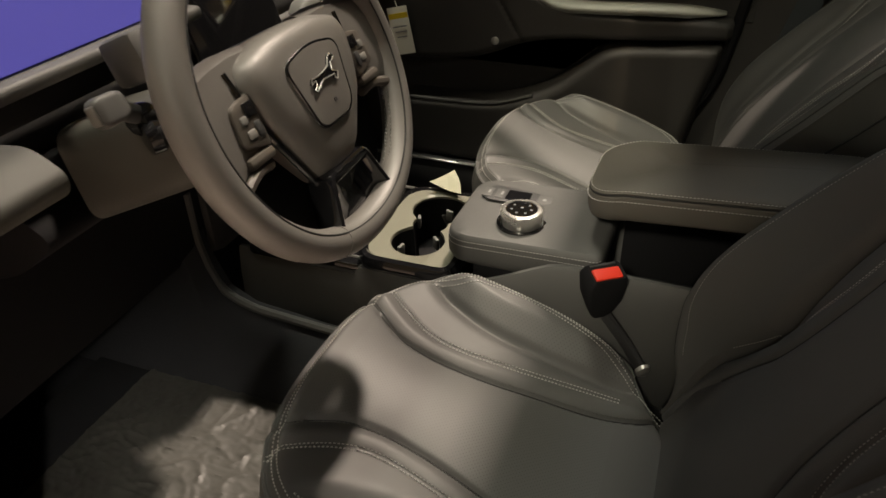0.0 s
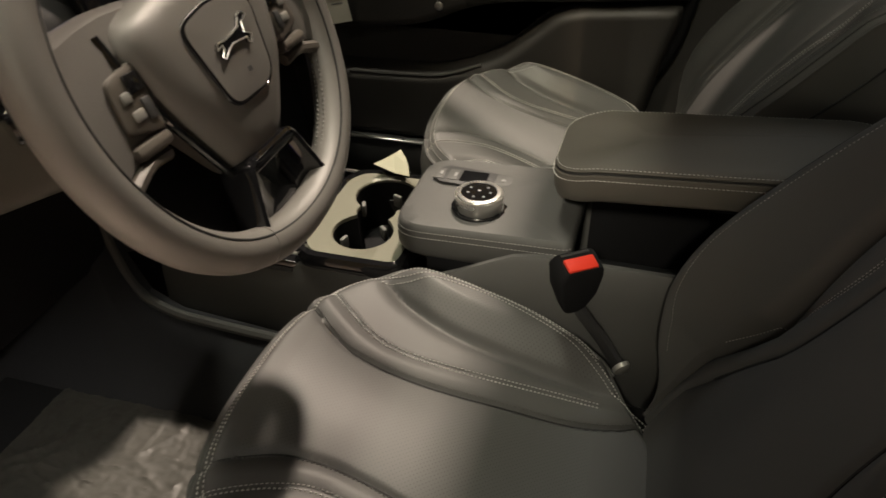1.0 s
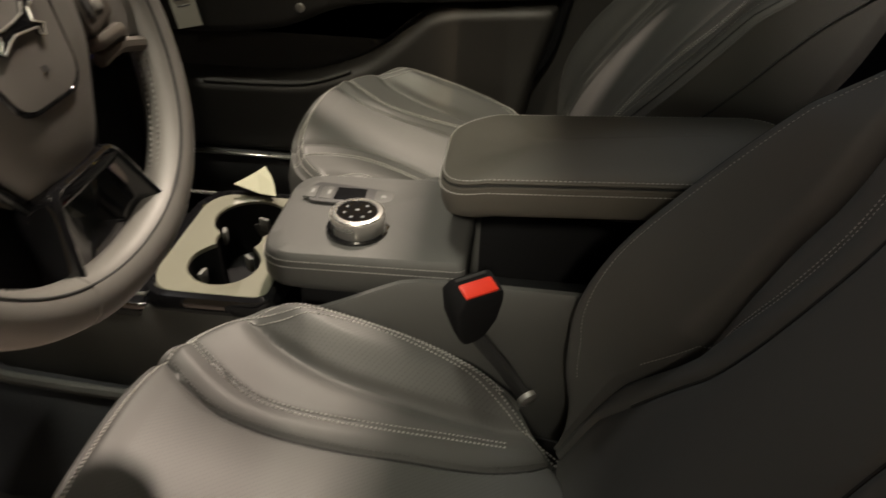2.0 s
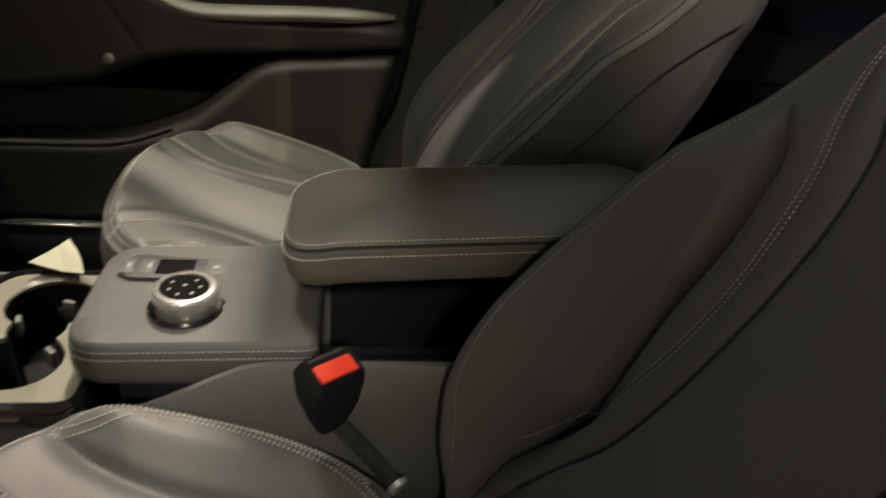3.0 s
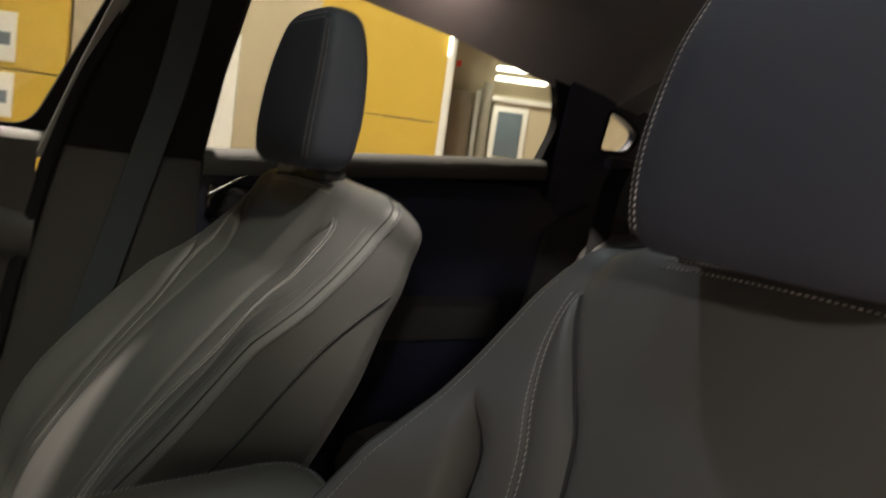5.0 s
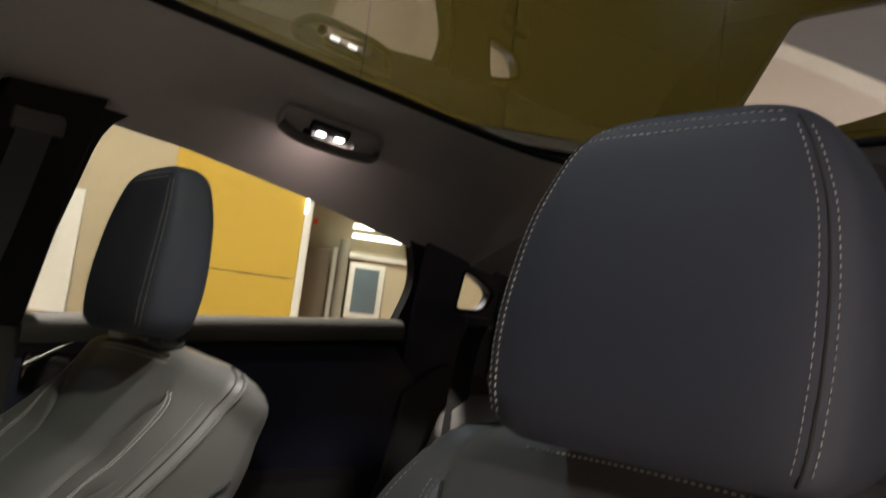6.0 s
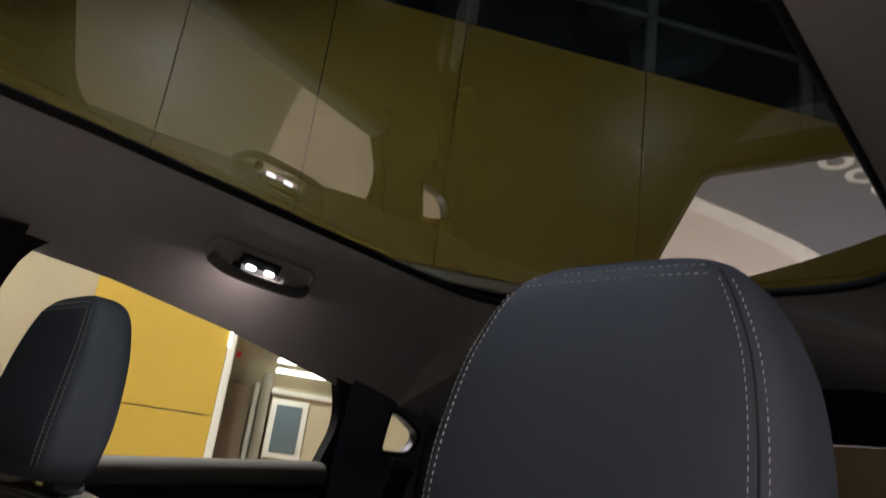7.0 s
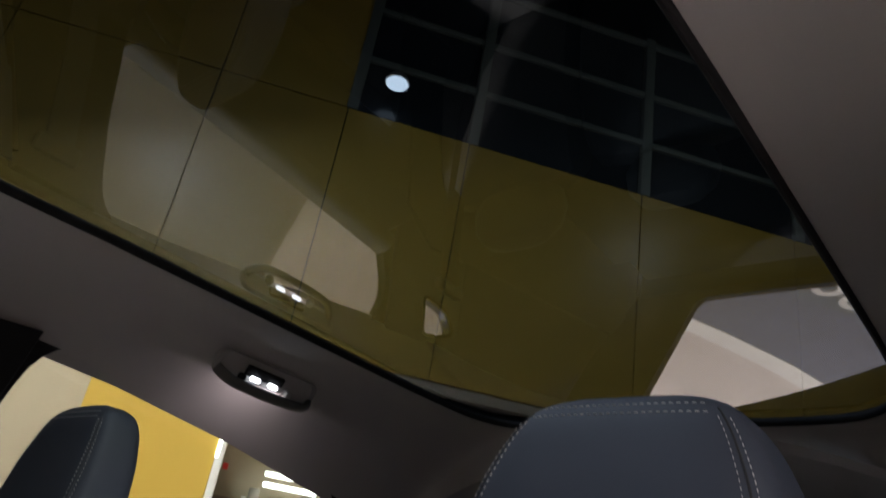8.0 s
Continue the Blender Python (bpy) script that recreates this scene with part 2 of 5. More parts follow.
def plate(outline, depth, axis="x", at=0.0, bevel=0.0, bm=None):
    """A flat panel from an outline in the plane across an axis, given thickness along it."""
    def p3(a, b, c):
        return {"x": (c, a, b), "y": (a, c, b), "z": (a, b, c)}[axis]
    b = bmesh.new()
    lo = [b.verts.new(p3(u, v, at)) for u, v in outline]
    hi = [b.verts.new(p3(u, v, at + depth)) for u, v in outline]
    n = len(outline)
    f0, f1 = b.faces.new(lo), b.faces.new(hi)
    for i in range(n):
        b.faces.new((lo[i], lo[(i + 1) % n], hi[(i + 1) % n], hi[i]))
    bmesh.ops.recalc_face_normals(b, faces=b.faces)
    if bevel:
        es = [e for e in b.edges if len(e.link_faces) == 2 and not (f0 in e.link_faces and f1 in e.link_faces) and (f0 in e.link_faces or f1 in e.link_faces)]
        bmesh.ops.bevel(b, geom=es, offset=bevel, segments=2, affect="EDGES", profile=0.5)
    return join(bm, b)


def spline(ctrl, n=40):
    """A smooth line through a few control points."""
    c = [Vector(p) for p in ctrl]
    c = [2 * c[0] - c[1]] + c + [2 * c[-1] - c[-2]]
    out = []
    segs = len(c) - 3
    for k in range(n + 1):
        t = k / n * segs
        i = min(int(t), segs - 1)
        f = t - i
        p0, p1, p2, p3 = c[i:i + 4]
        out.append(0.5 * ((2 * p1) + (p2 - p0) * f + (2 * p0 - 5 * p1 + 4 * p2 - p3) * f * f + (3 * p1 - p0 - 3 * p2 + p3) * f ** 3))
    return out


def smooth(a, b, x):
    t = min(1, max(0, (x - a) / (b - a)))
    return t * t * (3 - 2 * t)


def ease(table, x):
    """Value at x from a short table of (x, value), smoothly."""
    if x <= table[0][0]:
        return table[0][1]
    for (x0, v0), (x1, v1) in zip(table, table[1:]):
        if x <= x1:
            return v0 + (v1 - v0) * smooth(x0, x1, x)
    return table[-1][1]


def lin(table, x):
    if x <= table[0][0]:
        return table[0][1]
    for (x0, v0), (x1, v1) in zip(table, table[1:]):
        if x <= x1:
            return v0 + (v1 - v0) * (x - x0) / (x1 - x0)
    return table[-1][1]


def curve(table, x):
    """Value at x from a short table, along a smooth cubic line."""
    if x <= table[0][0]:
        return table[0][1]
    if x >= table[-1][0]:
        return table[-1][1]
    for i in range(len(table) - 1):
        (x0, v0), (x1, v1) = table[i], table[i + 1]
        if x <= x1:
            h = x1 - x0
            xa, va = table[max(0, i - 1)]
            xb, vb = table[min(len(table) - 1, i + 2)]
            m0, m1 = (v1 - va) / (x1 - xa) * h, (vb - v0) / (xb - x0) * h
            t = (x - x0) / h
            return (2 * t ** 3 - 3 * t * t + 1) * v0 + (t ** 3 - 2 * t * t + t) * m0 + (3 * t * t - 2 * t ** 3) * v1 + (t ** 3 - t * t) * m1


def stitches(line, bm, pitch=0.0050, length=0.0037, width=0.0009, lift=0.0002):
    """Short raised threads along a line of (place, normal)."""
    pts = [Vector(p) for p, _ in line]
    nrm = [Vector(n) for _, n in line]
    d = [0.0]
    for a, b in zip(pts, pts[1:]):
        d.append(d[-1] + (b - a).length)

    def at(s):
        for i in range(len(d) - 1):
            if s <= d[i + 1]:
                f = (s - d[i]) / max(1e-9, d[i + 1] - d[i])
                return pts[i].lerp(pts[i + 1], f), nrm[i].lerp(nrm[i + 1], f).normalized()
        return pts[-1], nrm[-1]
    s = pitch / 2
    while s + length < d[-1]:
        (a, n), (b, _) = at(s), at(s + length)
        along = (b - a).normalized()
        w = along.cross(n).normalized() * width
        up = n * (width + lift)
        mid = (a + b) / 2 + n * (width * 1.3 + lift)
        lo = -n * 0.0006
        v = [bm.verts.new(q) for q in (a - w * .5 + lo, a + w * .5 + lo, b + w * .5 + lo, b - w * .5 + lo,
                                       mid - along * length * .25 - w * .45 + n * 0, mid - along * length * .25 + w * .45,
                                       mid + along * length * .25 + w * .45, mid + along * length * .25 - w * .45)]
        for f in ((4, 5, 6, 7), (0, 1, 5, 4), (1, 2, 6, 5), (2, 3, 7, 6), (3, 0, 4, 7)):
            bm.faces.new([v[i] for i in f])
        s += pitch


def wall_sheet(fn, us, vs, thick, bm=None):
    """A curved sheet fn(u, v) -> place with thickness along its normal."""
    b = bmesh.new()
    grid = [[Vector(fn(u, v)) for v in vs] for u in us]
    def normal(i, j):
        a = grid[min(i + 1, len(us) - 1)][j] - grid[max(i - 1, 0)][j]
        c = grid[i][min(j + 1, len(vs) - 1)] - grid[i][max(j - 1, 0)]
        return a.cross(c).normalized()
    front = [[b.verts.new(grid[i][j]) for j in range(len(vs))] for i in range(len(us))]
    back = [[b.verts.new(grid[i][j] + normal(i, j) * thick) for j in range(len(vs))] for i in range(len(us))]
    nu, nv = len(us), len(vs)
    for i in range(nu - 1):
        for j in range(nv - 1):
            b.faces.new((front[i][j], front[i + 1][j], front[i + 1][j + 1], front[i][j + 1]))
            b.faces.new((back[i][j], back[i][j + 1], back[i + 1][j + 1], back[i + 1][j]))
    for i in range(nu - 1):
        for j in (0, nv - 1):
            b.faces.new((front[i][j], front[i + 1][j], back[i + 1][j], back[i][j]))
    for j in range(nv - 1):
        for i in (0, nu - 1):
            b.faces.new((front[i][j], front[i][j + 1], back[i][j + 1], back[i][j]))
    return join(bm, b)


def span(a, b, n):
    return [a + (b - a) * i / (n - 1) for i in range(n)]


# ---- the hall round the car ----
AZ = radians(126)
WALL = Matrix.Translation((5.10, -3.97, 0)) @ Matrix.Rotation(-AZ, 4, "Z")


def hall():
    g = bmesh.new()
    bmesh.ops.create_grid(g, x_segments=8, y_segments=8, size=40)
    solid("ground", g, TILE, "pinkish polished stone hall floor", "floor")
    # purple carpet behind the car with a pale edge and woven rings
    def slab(pts, h):
        return plate(pts, h, "z", 0.0)
    c = slab([(1.50, -3.30), (1.20, -3.75), (0.97, -4.20), (0.76, -4.65), (0.60, -5.10), (0.35, -6.0), (-5.0, -6.6), (-5.0, -3.0)], 0.012)
    rug = solid("carpet", c, PURPLE, "purple-grey patterned carpet on the hall floor", "carpet", smooth=False)
    part("carpet_edge", slab([(1.66, -3.30), (1.36, -3.75), (1.13, -4.20), (0.92, -4.65), (0.76, -5.10), (0.51, -6.0), (0.34, -6.0), (0.59, -5.10), (0.75, -4.65), (0.96, -4.20), (1.19, -3.75), (1.49, -3.30)], 0.016), PALE, rug, "pale edging strip", smooth=False)
    part("woven_border", slab([(0.62, -3.10), (0.50, -3.80), (0.20, -4.20), (-3.5, -5.4), (-3.5, -3.1)], 0.015), MOTTLED, rug, "mottled pale woven field", smooth=False)
    for k in range(14):
        b = lathe([(0.085, 0.0), (0.085, 0.020), (0.045, 0.020), (0.045, 0.0)], 28, at=(0.58 - 0.088 * k, -3.19 - 0.183 * k, 0.0), caps=False)
        part("carpet_ring", b, PALE, rug, "pale woven ring")
    # darker brown-grey stretch of floor beside the car, with a slanting rear edge
    side_area = slab([(0.80, -1.10), (5.6, -3.58), (6.6, 3.0), (0.80, 3.0)], 0.010)
    solid("floor_area_side", side_area, DULL_FLOOR, "darker brown-grey stretch of floor beside the car", "carpet", smooth=False)
    # the tall yellow wall, standing aslant to the car
    w = thing("wall_yellow", (0, 0, 0), "tall yellow panelled hall wall with dark windows above", "wall", kind="structure")
    w.matrix_world = WALL
    cols = (-9.8, -7.7, -5.7, -3.57, -1.43, 0.0, 1.45, 3.67, 5.8, 8.0, 10.2)
    for x0, x1 in zip(cols, cols[1:]):
        part("panel", rbox((x1 - x0 - 0.012, 0.05, 2.87), ((x0 + x1) / 2, 0.025, 4.64), 0.004, 1), YELLOW, w)
        if x1 <= 0:
            part("panel", rbox((x1 - x0 - 0.012, 0.05, 2.4), ((x0 + x1) / 2, 0.025, 7.29), 0.004, 1), YELLOW, w)
    part("backing", rbox((22, 0.2, 9.5), (0, 0.2, 7.3), 0), BLACK, w)
    # high dark windows
    wins = (0.0, 1.45, 3.67, 5.85, 8.0)
    bars = (6.08, 6.85, 7.62, 8.5)
    for x0, x1 in zip(wins, wins[1:]):
        for z0, z1 in zip(bars, bars[1:]):
            part("pane", rbox((x1 - x0 - 0.1, 0.03, z1 - z0 - 0.06), ((x0 + x1) / 2, 0.06, (z0 + z1) / 2), 0.0), DARKWIN, w)
        part("mullion", rbox((0.13, 0.10, 2.5), (x0 + 0.04, 0.03, 7.33), 0.01), MULLION, w)
    for z in bars[1:]:
        part("mullion", rbox((8, 0.09, 0.08), (4.0, 0.04, z), 0.01), MULLION, w)
    # lower storey: the yellow panel, cream wall, and the lit recess
    part("panel", rbox((1.21, 0.05, 1.735), (-0.935, 0.0, 2.3225), 0.004, 1), YELLOW, w)
    part("panel", rbox((1.21, 0.05, 1.44), (-0.935, 0.0, 0.725), 0.004, 1), YELLOW, w)
    part("cream_panel", rbox((2.36, 0.12, 3.19), (-2.72, 0.10, 1.595), 0.01), CREAM, w)
    part("panel", rbox((2.4, 0.05, 1.78), (-5.1, -0.02, 2.30), 0.004, 1), YELLOW, w)
    part("panel", rbox((2.4, 0.05, 1.39), (-5.1, -0.02, 0.70), 0.004, 1), YELLOW, w)
    part("cream_panel", rbox((3.0, 0.12, 3.19), (-7.8, 0.10, 1.595), 0.01), CREAM, w)
    part("soffit", rbox((6, 0.9, 0.1), (2.7, 0.45, 3.14), 0), CREAM, w)
    part("recess_back", rbox((6, 0.1, 3.09), (2.7, 0.85, 1.545), 0), CREAM, w)
    part("recess_side", rbox((0.06, 0.86, 3.09), (-0.36, 0.42, 1.545), 0.01), CREAM, w)
    part("door", rbox((0.27, 0.05, 1.83), (-0.175, 0.62, 0.915), 0.008), BROWN, w, "brown recess door")
    part("door_post", rbox((0.045, 0.09, 1.86), (0.0, 0.60, 0.93), 0.006), WHITE, w, "pale door post")
    part("column", rbox((0.10, 0.14, 1.95), (0.085, 0.60, 0.975), 0.006), COLUMN, w, "grey-brown column")
    part("corner_post", rbox((0.07, 0.10, 3.16), (-0.292, 0.0, 1.58), 0.012), WHITE, w, "pale corner post")
    part("cabinet", rbox((0.75, 0.20, 1.85), (0.53, 0.70, 0.925), 0.01), CREAM, w, "pale recess cabinet")
    part("cabinet_frame", rbox((0.36, 0.03, 0.56), (0.345, 0.588, 1.455), 0.006), WHITE, w)
    part("cabinet_window", rbox((0.25, 0.02, 0.45), (0.345, 0.570, 1.455), 0.004), BLUEGREY, w, "blue-grey cabinet window")
    part("cabinet_shelf", rbox((0.78, 0.05, 0.05), (0.53, 0.585, 1.80), 0.006), WHITE, w)
    for k in range(2):
        part("tube_light", rbox((0.52, 0.07, 0.045), (0.40, 0.45 + 0.10 * k, 1.99 + 0.11 * k), 0.016), TUBE, w, "lit fluorescent tube")
    part("strip_light", rbox((0.035, 0.04, 0.26), (-0.315, -0.035, 2.20), 0.01), TUBE, w, "upright strip light")
    part("exit_sign", rbox((0.05, 0.02, 0.06), (-0.24, 0.62, 2.10), 0.004), RED, w, "small red sign")
    part("notice_board", rbox((0.36, 0.02, 1.12), (-2.46, 0.025, 1.45), 0.003, 1), WHITE, w, "white notice board")
    for z, hh, k in ((1.16, 0.42, 0), (1.70, 0.46, 1)):
        g = thing("wall_sign", WALL @ Vector((-4.80, -0.06, z)), "white printed sign hung on the yellow wall", "sign", "wall signs")
        g.rotation_euler = (0, 0, -AZ)
        part("board", rbox((0.86, 0.02, hh), (0, 0, 0), 0.004, 1), WHITE, g)
        for i in range(4):
            part("print_bar", rbox((0.5 - 0.07 * i, 0.004, 0.035), (-0.08, -0.011, 0.13 - 0.085 * i), 0.001, 1), INK, g)
        part("print_block", rbox((0.16, 0.004, 0.12), (0.30, -0.011, -0.02), 0.001, 1), BLUEGREY, g)
    # round hall lamp hanging before the high windows
    q = thing("pendant_lamp", WALL @ Vector((0.45, -0.3, 6.38)), "round white glowing hall lamp on a bracket", "lamp")
    part("shade", lathe([(0.02, 0.10), (0.11, 0.07), (0.145, 0.0), (0.135, -0.01)], 24), SILVER, q)
    part("diffuser", lathe([(0.130, -0.01), (0.125, -0.03), (0.01, -0.04)], 24), LED, q)
    part("bracket", tube([Vector((0, 0, 0.09)), Vector((0, 0, 0.13)), (WALL.to_3x3() @ Vector((0, 0.33, 0))) + Vector((0, 0, 0.13))], 0.012), MULLION, q)
    # plain walls that close the hall
    for name, at, size in (("wall_back", (0, -16, 5), (44, 0.3, 10)), ("wall_front", (0, 16, 5), (44, 0.3, 10)), ("wall_left", (-13, 0, 5), (0.3, 40, 10)), ("wall_right", (18, 3, 5), (0.3, 26, 10))):
        solid(name, rbox(size, at, 0), CREAM, "plain cream hall wall", "wall")
    solid("ceiling", rbox((44, 40, 0.3), (0, 0, 10.4), 0), BLACK, "dark high hall ceiling", "ceiling")


hall()


# ---- the car's shell ----
def roof_z(y):
    return lin([(-2.4, 1.22), (-1.9, 1.405), (-1.5, 1.490), (-1.27, 1.524), (-1.0, 1.534), (-0.3, 1.537), (0.1, 1.530), (0.25, 1.50), (0.4, 1.44)], y)


def rail_z(y):
    """Height of the window openings' upper edge."""
    return lin([(-1.6, 1.26), (-1.0, 1.325), (-0.7, 1.378), (-0.45, 1.408), (-0.2, 1.42), (0.2, 1.405), (0.6, 1.30), (0.95, 1.15)], y)


def glass_half(y):
    """Half width of the roof glass at y."""
    t = (y + 0.505) / 0.685
    return 0.425 * max(0.0, 1 - abs(t) ** 7) ** (1 / 7)


def shell():
    # floor pan
    f = rbox((1.40, 3.7, 0.05), (0, -0.42, 0.275), 0.01)
    solid("floor", f, CARPET, "charcoal carpeted car floor", "floor")
    # headliner: side strips from the window line to the glass
    for side in (1, -1):
        def strip(u, v, side=side):
            y = u
            x1 = max(glass_half(y), 0.0) + side * 0.022
            z0, z1 = rail_z(y) - 0.012, roof_z(y) - 0.004
            x0 = 0.695 + 0.01 * (1.4 - z0)
            k = v
            x = x0 + (x1 - x0) * k
            z = z0 + (z1 - z0) * (1 - (1 - k) ** 1.6)
            return (side * x, y, z)
        ys = span(0.1699, -1.2699, 260)
        b = wall_sheet(strip, ys, span(0, 1, 14), -0.012 * side)
        solid("ceiling_headliner", b, HEADLINER, "grey cloth headliner beside the glass roof", "ceiling")
    # rear of the headliner, and its front
    def back(u, v):
        y = -1.2699 - 0.43 * u
        half = 0.695
        x = half * v
        z1 = roof_z(y) - 0.004
        z0 = rail_z(y) - 0.012
        z = z0 + (z1 - z0) * (math.cos(v * math.pi / 2) ** 0.6 if abs(v) < 1 else 0)
        return (x, y, z)
    solid("ceiling_rear", wall_sheet(back, span(0, 1, 12), span(-1, 1, 41), 0.03), HEADLINER, "grey cloth headliner above the rear seats", "ceiling")

    def fore(u, v):
        y = 0.150 + 0.085 * u
        z1, z0 = roof_z(y) - 0.004, rail_z(y) - 0.012
        return (0.695 * v, y, z0 + (z1 - z0) * (math.cos(v * math.pi / 2) ** 0.6 if abs(v) < 1 else 0))
    solid("ceiling_front", wall_sheet(fore, span(0, 1, 8), span(-1, 1, 41), -0.03), HEADLINER, "grey cloth headliner above the windscreen", "ceiling")
    # glass panel and its black seal
    def pane(u, v):
        return (0.022 + 0.455 * v, u, 1.544 - 0.0157 * (u + 0.35) ** 2 - 0.003 * v * v)
    b = bmesh.new()
    rows = [[b.verts.new(pane(u, v)) for v in span(-1, 1, 15)] for u in span(0.195, -1.32, 46)]
    for r0, r1 in zip(rows, rows[1:]):
        for i in range(14):
            b.faces.new((r0[i], r0[i + 1], r1[i + 1], r1[i]))
    roof = solid("window_roof", b, ROOFGLASS, "dark tinted panoramic glass roof panel", "roof glass")
    seal = []
    for k in range(220):
        a = 2 * math.pi * k / 220
        c, s = math.cos(a), math.sin(a)
        e = 2 / 7
        x = 0.421 * math.copysign(abs(c) ** e, c)
        y = -0.505 + 0.682 * math.copysign(abs(s) ** e, s)
        seal.append((x + 0.022, y, roof_z(y) - 0.002))
    part("seal", tube(seal, 0.005, 10, closed=True, radius2=0.008), BLACK, roof, "black rubber seal")


shell()


# ---- doors, pillars and rear closing ----
def round_poly(corners, radius, n=7):
    """Outline of a polygon with rounded corners."""
    out = []
    m = len(corners)
    for i in range(m):
        p, a, b = Vector(corners[i]), Vector(corners[i - 1]), Vector(corners[(i + 1) % m])
        r = radius[i] if isinstance(radius, (list, tuple)) else radius
        r = min(r, (a - p).length * 0.49, (b - p).length * 0.49)
        p0, p1 = p + (a - p).normalized() * r, p + (b - p).normalized() * r
        for k in range(n):
            t = k / (n - 1)
            out.append(tuple((1 - t) ** 2 * p0 + 2 * t * (1 - t) * p + t * t * p1))
    return out


def cast(c, d, poly):
    """Where a ray from c along d leaves a polygon."""
    best = None
    for i in range(len(poly)):
        a, b = Vector(poly[i - 1]), Vector(poly[i])
        e = b - a
        den = d.x * e.y - d.y * e.x
        if abs(den) < 1e-9:
            continue
        w = a - c
        t = (w.x * e.y - w.y * e.x) / den
        s = (w.x * d.y - w.y * d.x) / den
        if t > 0 and -1e-6 <= s <= 1 + 1e-6 and (best is None or t < best):
            best = t
    return c + d * best


def ring_fill(hole, poly, x0, x1, inward, bm=None):
    """A panel across x between a hole and the polygon round it; inward(z) leans it towards the cabin."""
    c = Vector((sum(p[0] for p in hole) / len(hole), sum(p[1] for p in hole) / len(hole)))
    outer = [cast(c, Vector(p) - c, poly) for p in hole]
    sgn = 1 if x1 > 0 else -1
    rows = []
    for x, loop in ((x1, outer), (x0, outer), (x0, hole), (x1, hole), (x1, outer)):
        rows.append([(x - sgn * inward(p[1]), p[0], p[1]) for p in loop])
    b = loft(rows, caps=False)
    bmesh.ops.remove_doubles(b, verts=b.verts, dist=1e-5)
    return join(bm, b)


def lean(z):
    """How far the side leans inwards above the belt."""
    return max(0.0, z - 1.08) * 0.12


def leaned(bm, side):
    for v in bm.verts:
        v.co.x -= side * lean(v.co.z)
    return bm


REAR_WINDOW = round_poly([(-0.236, 1.078), (-0.31, 1.44), (-0.50, 1.427), (-0.993, 1.330), (-1.030, 1.24), (-0.985, 1.108)], [0.02, 0.12, 0.10, 0.02, 0.06, 0.02])
QUARTER = round_poly([(-1.165, 1.19), (-1.172, 1.29), (-1.23, 1.277), (-1.295, 1.245), (-1.265, 1.195)], [0.02, 0.012, 0.03, 0.025, 0.03])


def rear_door(side):
    d = thing("door_rear", (0, 0, 0), "dark navy rear car door with a tinted window", "car door", kind="structure")
    s = side
    panel = [(-0.235, 0.42), (-0.235, 1.065), (-1.0, 1.09), (-1.10, 1.0), (-1.02, 0.80), (-0.92, 0.62), (-0.88, 0.42)]
    part("inner_panel", plate(panel, 0.04 * s, "x", 0.70 * s, 0.012), NAVY, d)
    part("sill_trim", leaned(loft([[(s * (0.70 + a), y, 1.044 + 0.088 * (-y - 0.23) + h) for a, h in ((-0.018, -0.006), (-0.019, 0.010), (-0.014, 0.024), (-0.004, 0.033), (0.010, 0.037), (0.035, 0.038), (0.035, -0.010))] for y in span(-0.237, -1.0, 16)]), s), SILL_SHADED, d, "sage grey padded sill trim")
    arm = loft([[(s * (0.70 - a * k), y, 0.80 + h) for a, h in ((0.0, 0.03), (0.06, 0.02), (0.07, 0.0), (0.06, -0.05), (0.0, -0.07))] for y, k in ((-0.42, 0.2), (-0.46, 0.9), (-0.6, 1.0), (-0.85, 1.0), (-0.92, 0.3))])
    part("armrest", arm, TRIM, d)
    part("handle", tube([(s * 0.688, y, 1.006 + 0.01 * k) for k, y in enumerate(span(-0.25, -0.33, 6))], 0.003), CHROME, d, "satin chrome release handle")
    part("handle_bezel", rbox((0.012, 0.14, 0.06), (s * 0.696, -0.32, 0.995), 0.005), GLOSS, d)
    part("frame", ring_fill(REAR_WINDOW, [(-0.20, 1.0), (-0.26, 1.44), (-0.52, 1.47), (-1.12, 1.36), (-1.12, 1.05)], 0.715 * s, 0.74 * s, lean), BLACK, d, "black window frame")
    g = part("pane", leaned(plate(REAR_WINDOW, 0.004 * s, "x", 0.733 * s), s), CLEAR if s > 0 else LIGHT_CUT, d)
    g.visible_shadow = s < 0
    part("skin", plate([(-0.22, 0.30), (-0.22, 0.98), (-1.10, 1.00), (-1.10, 0.80), (-0.88, 0.30)], 0.03 * s, "x", 0.80 * s, 0.01), BLUE, d, "metallic blue outer skin")


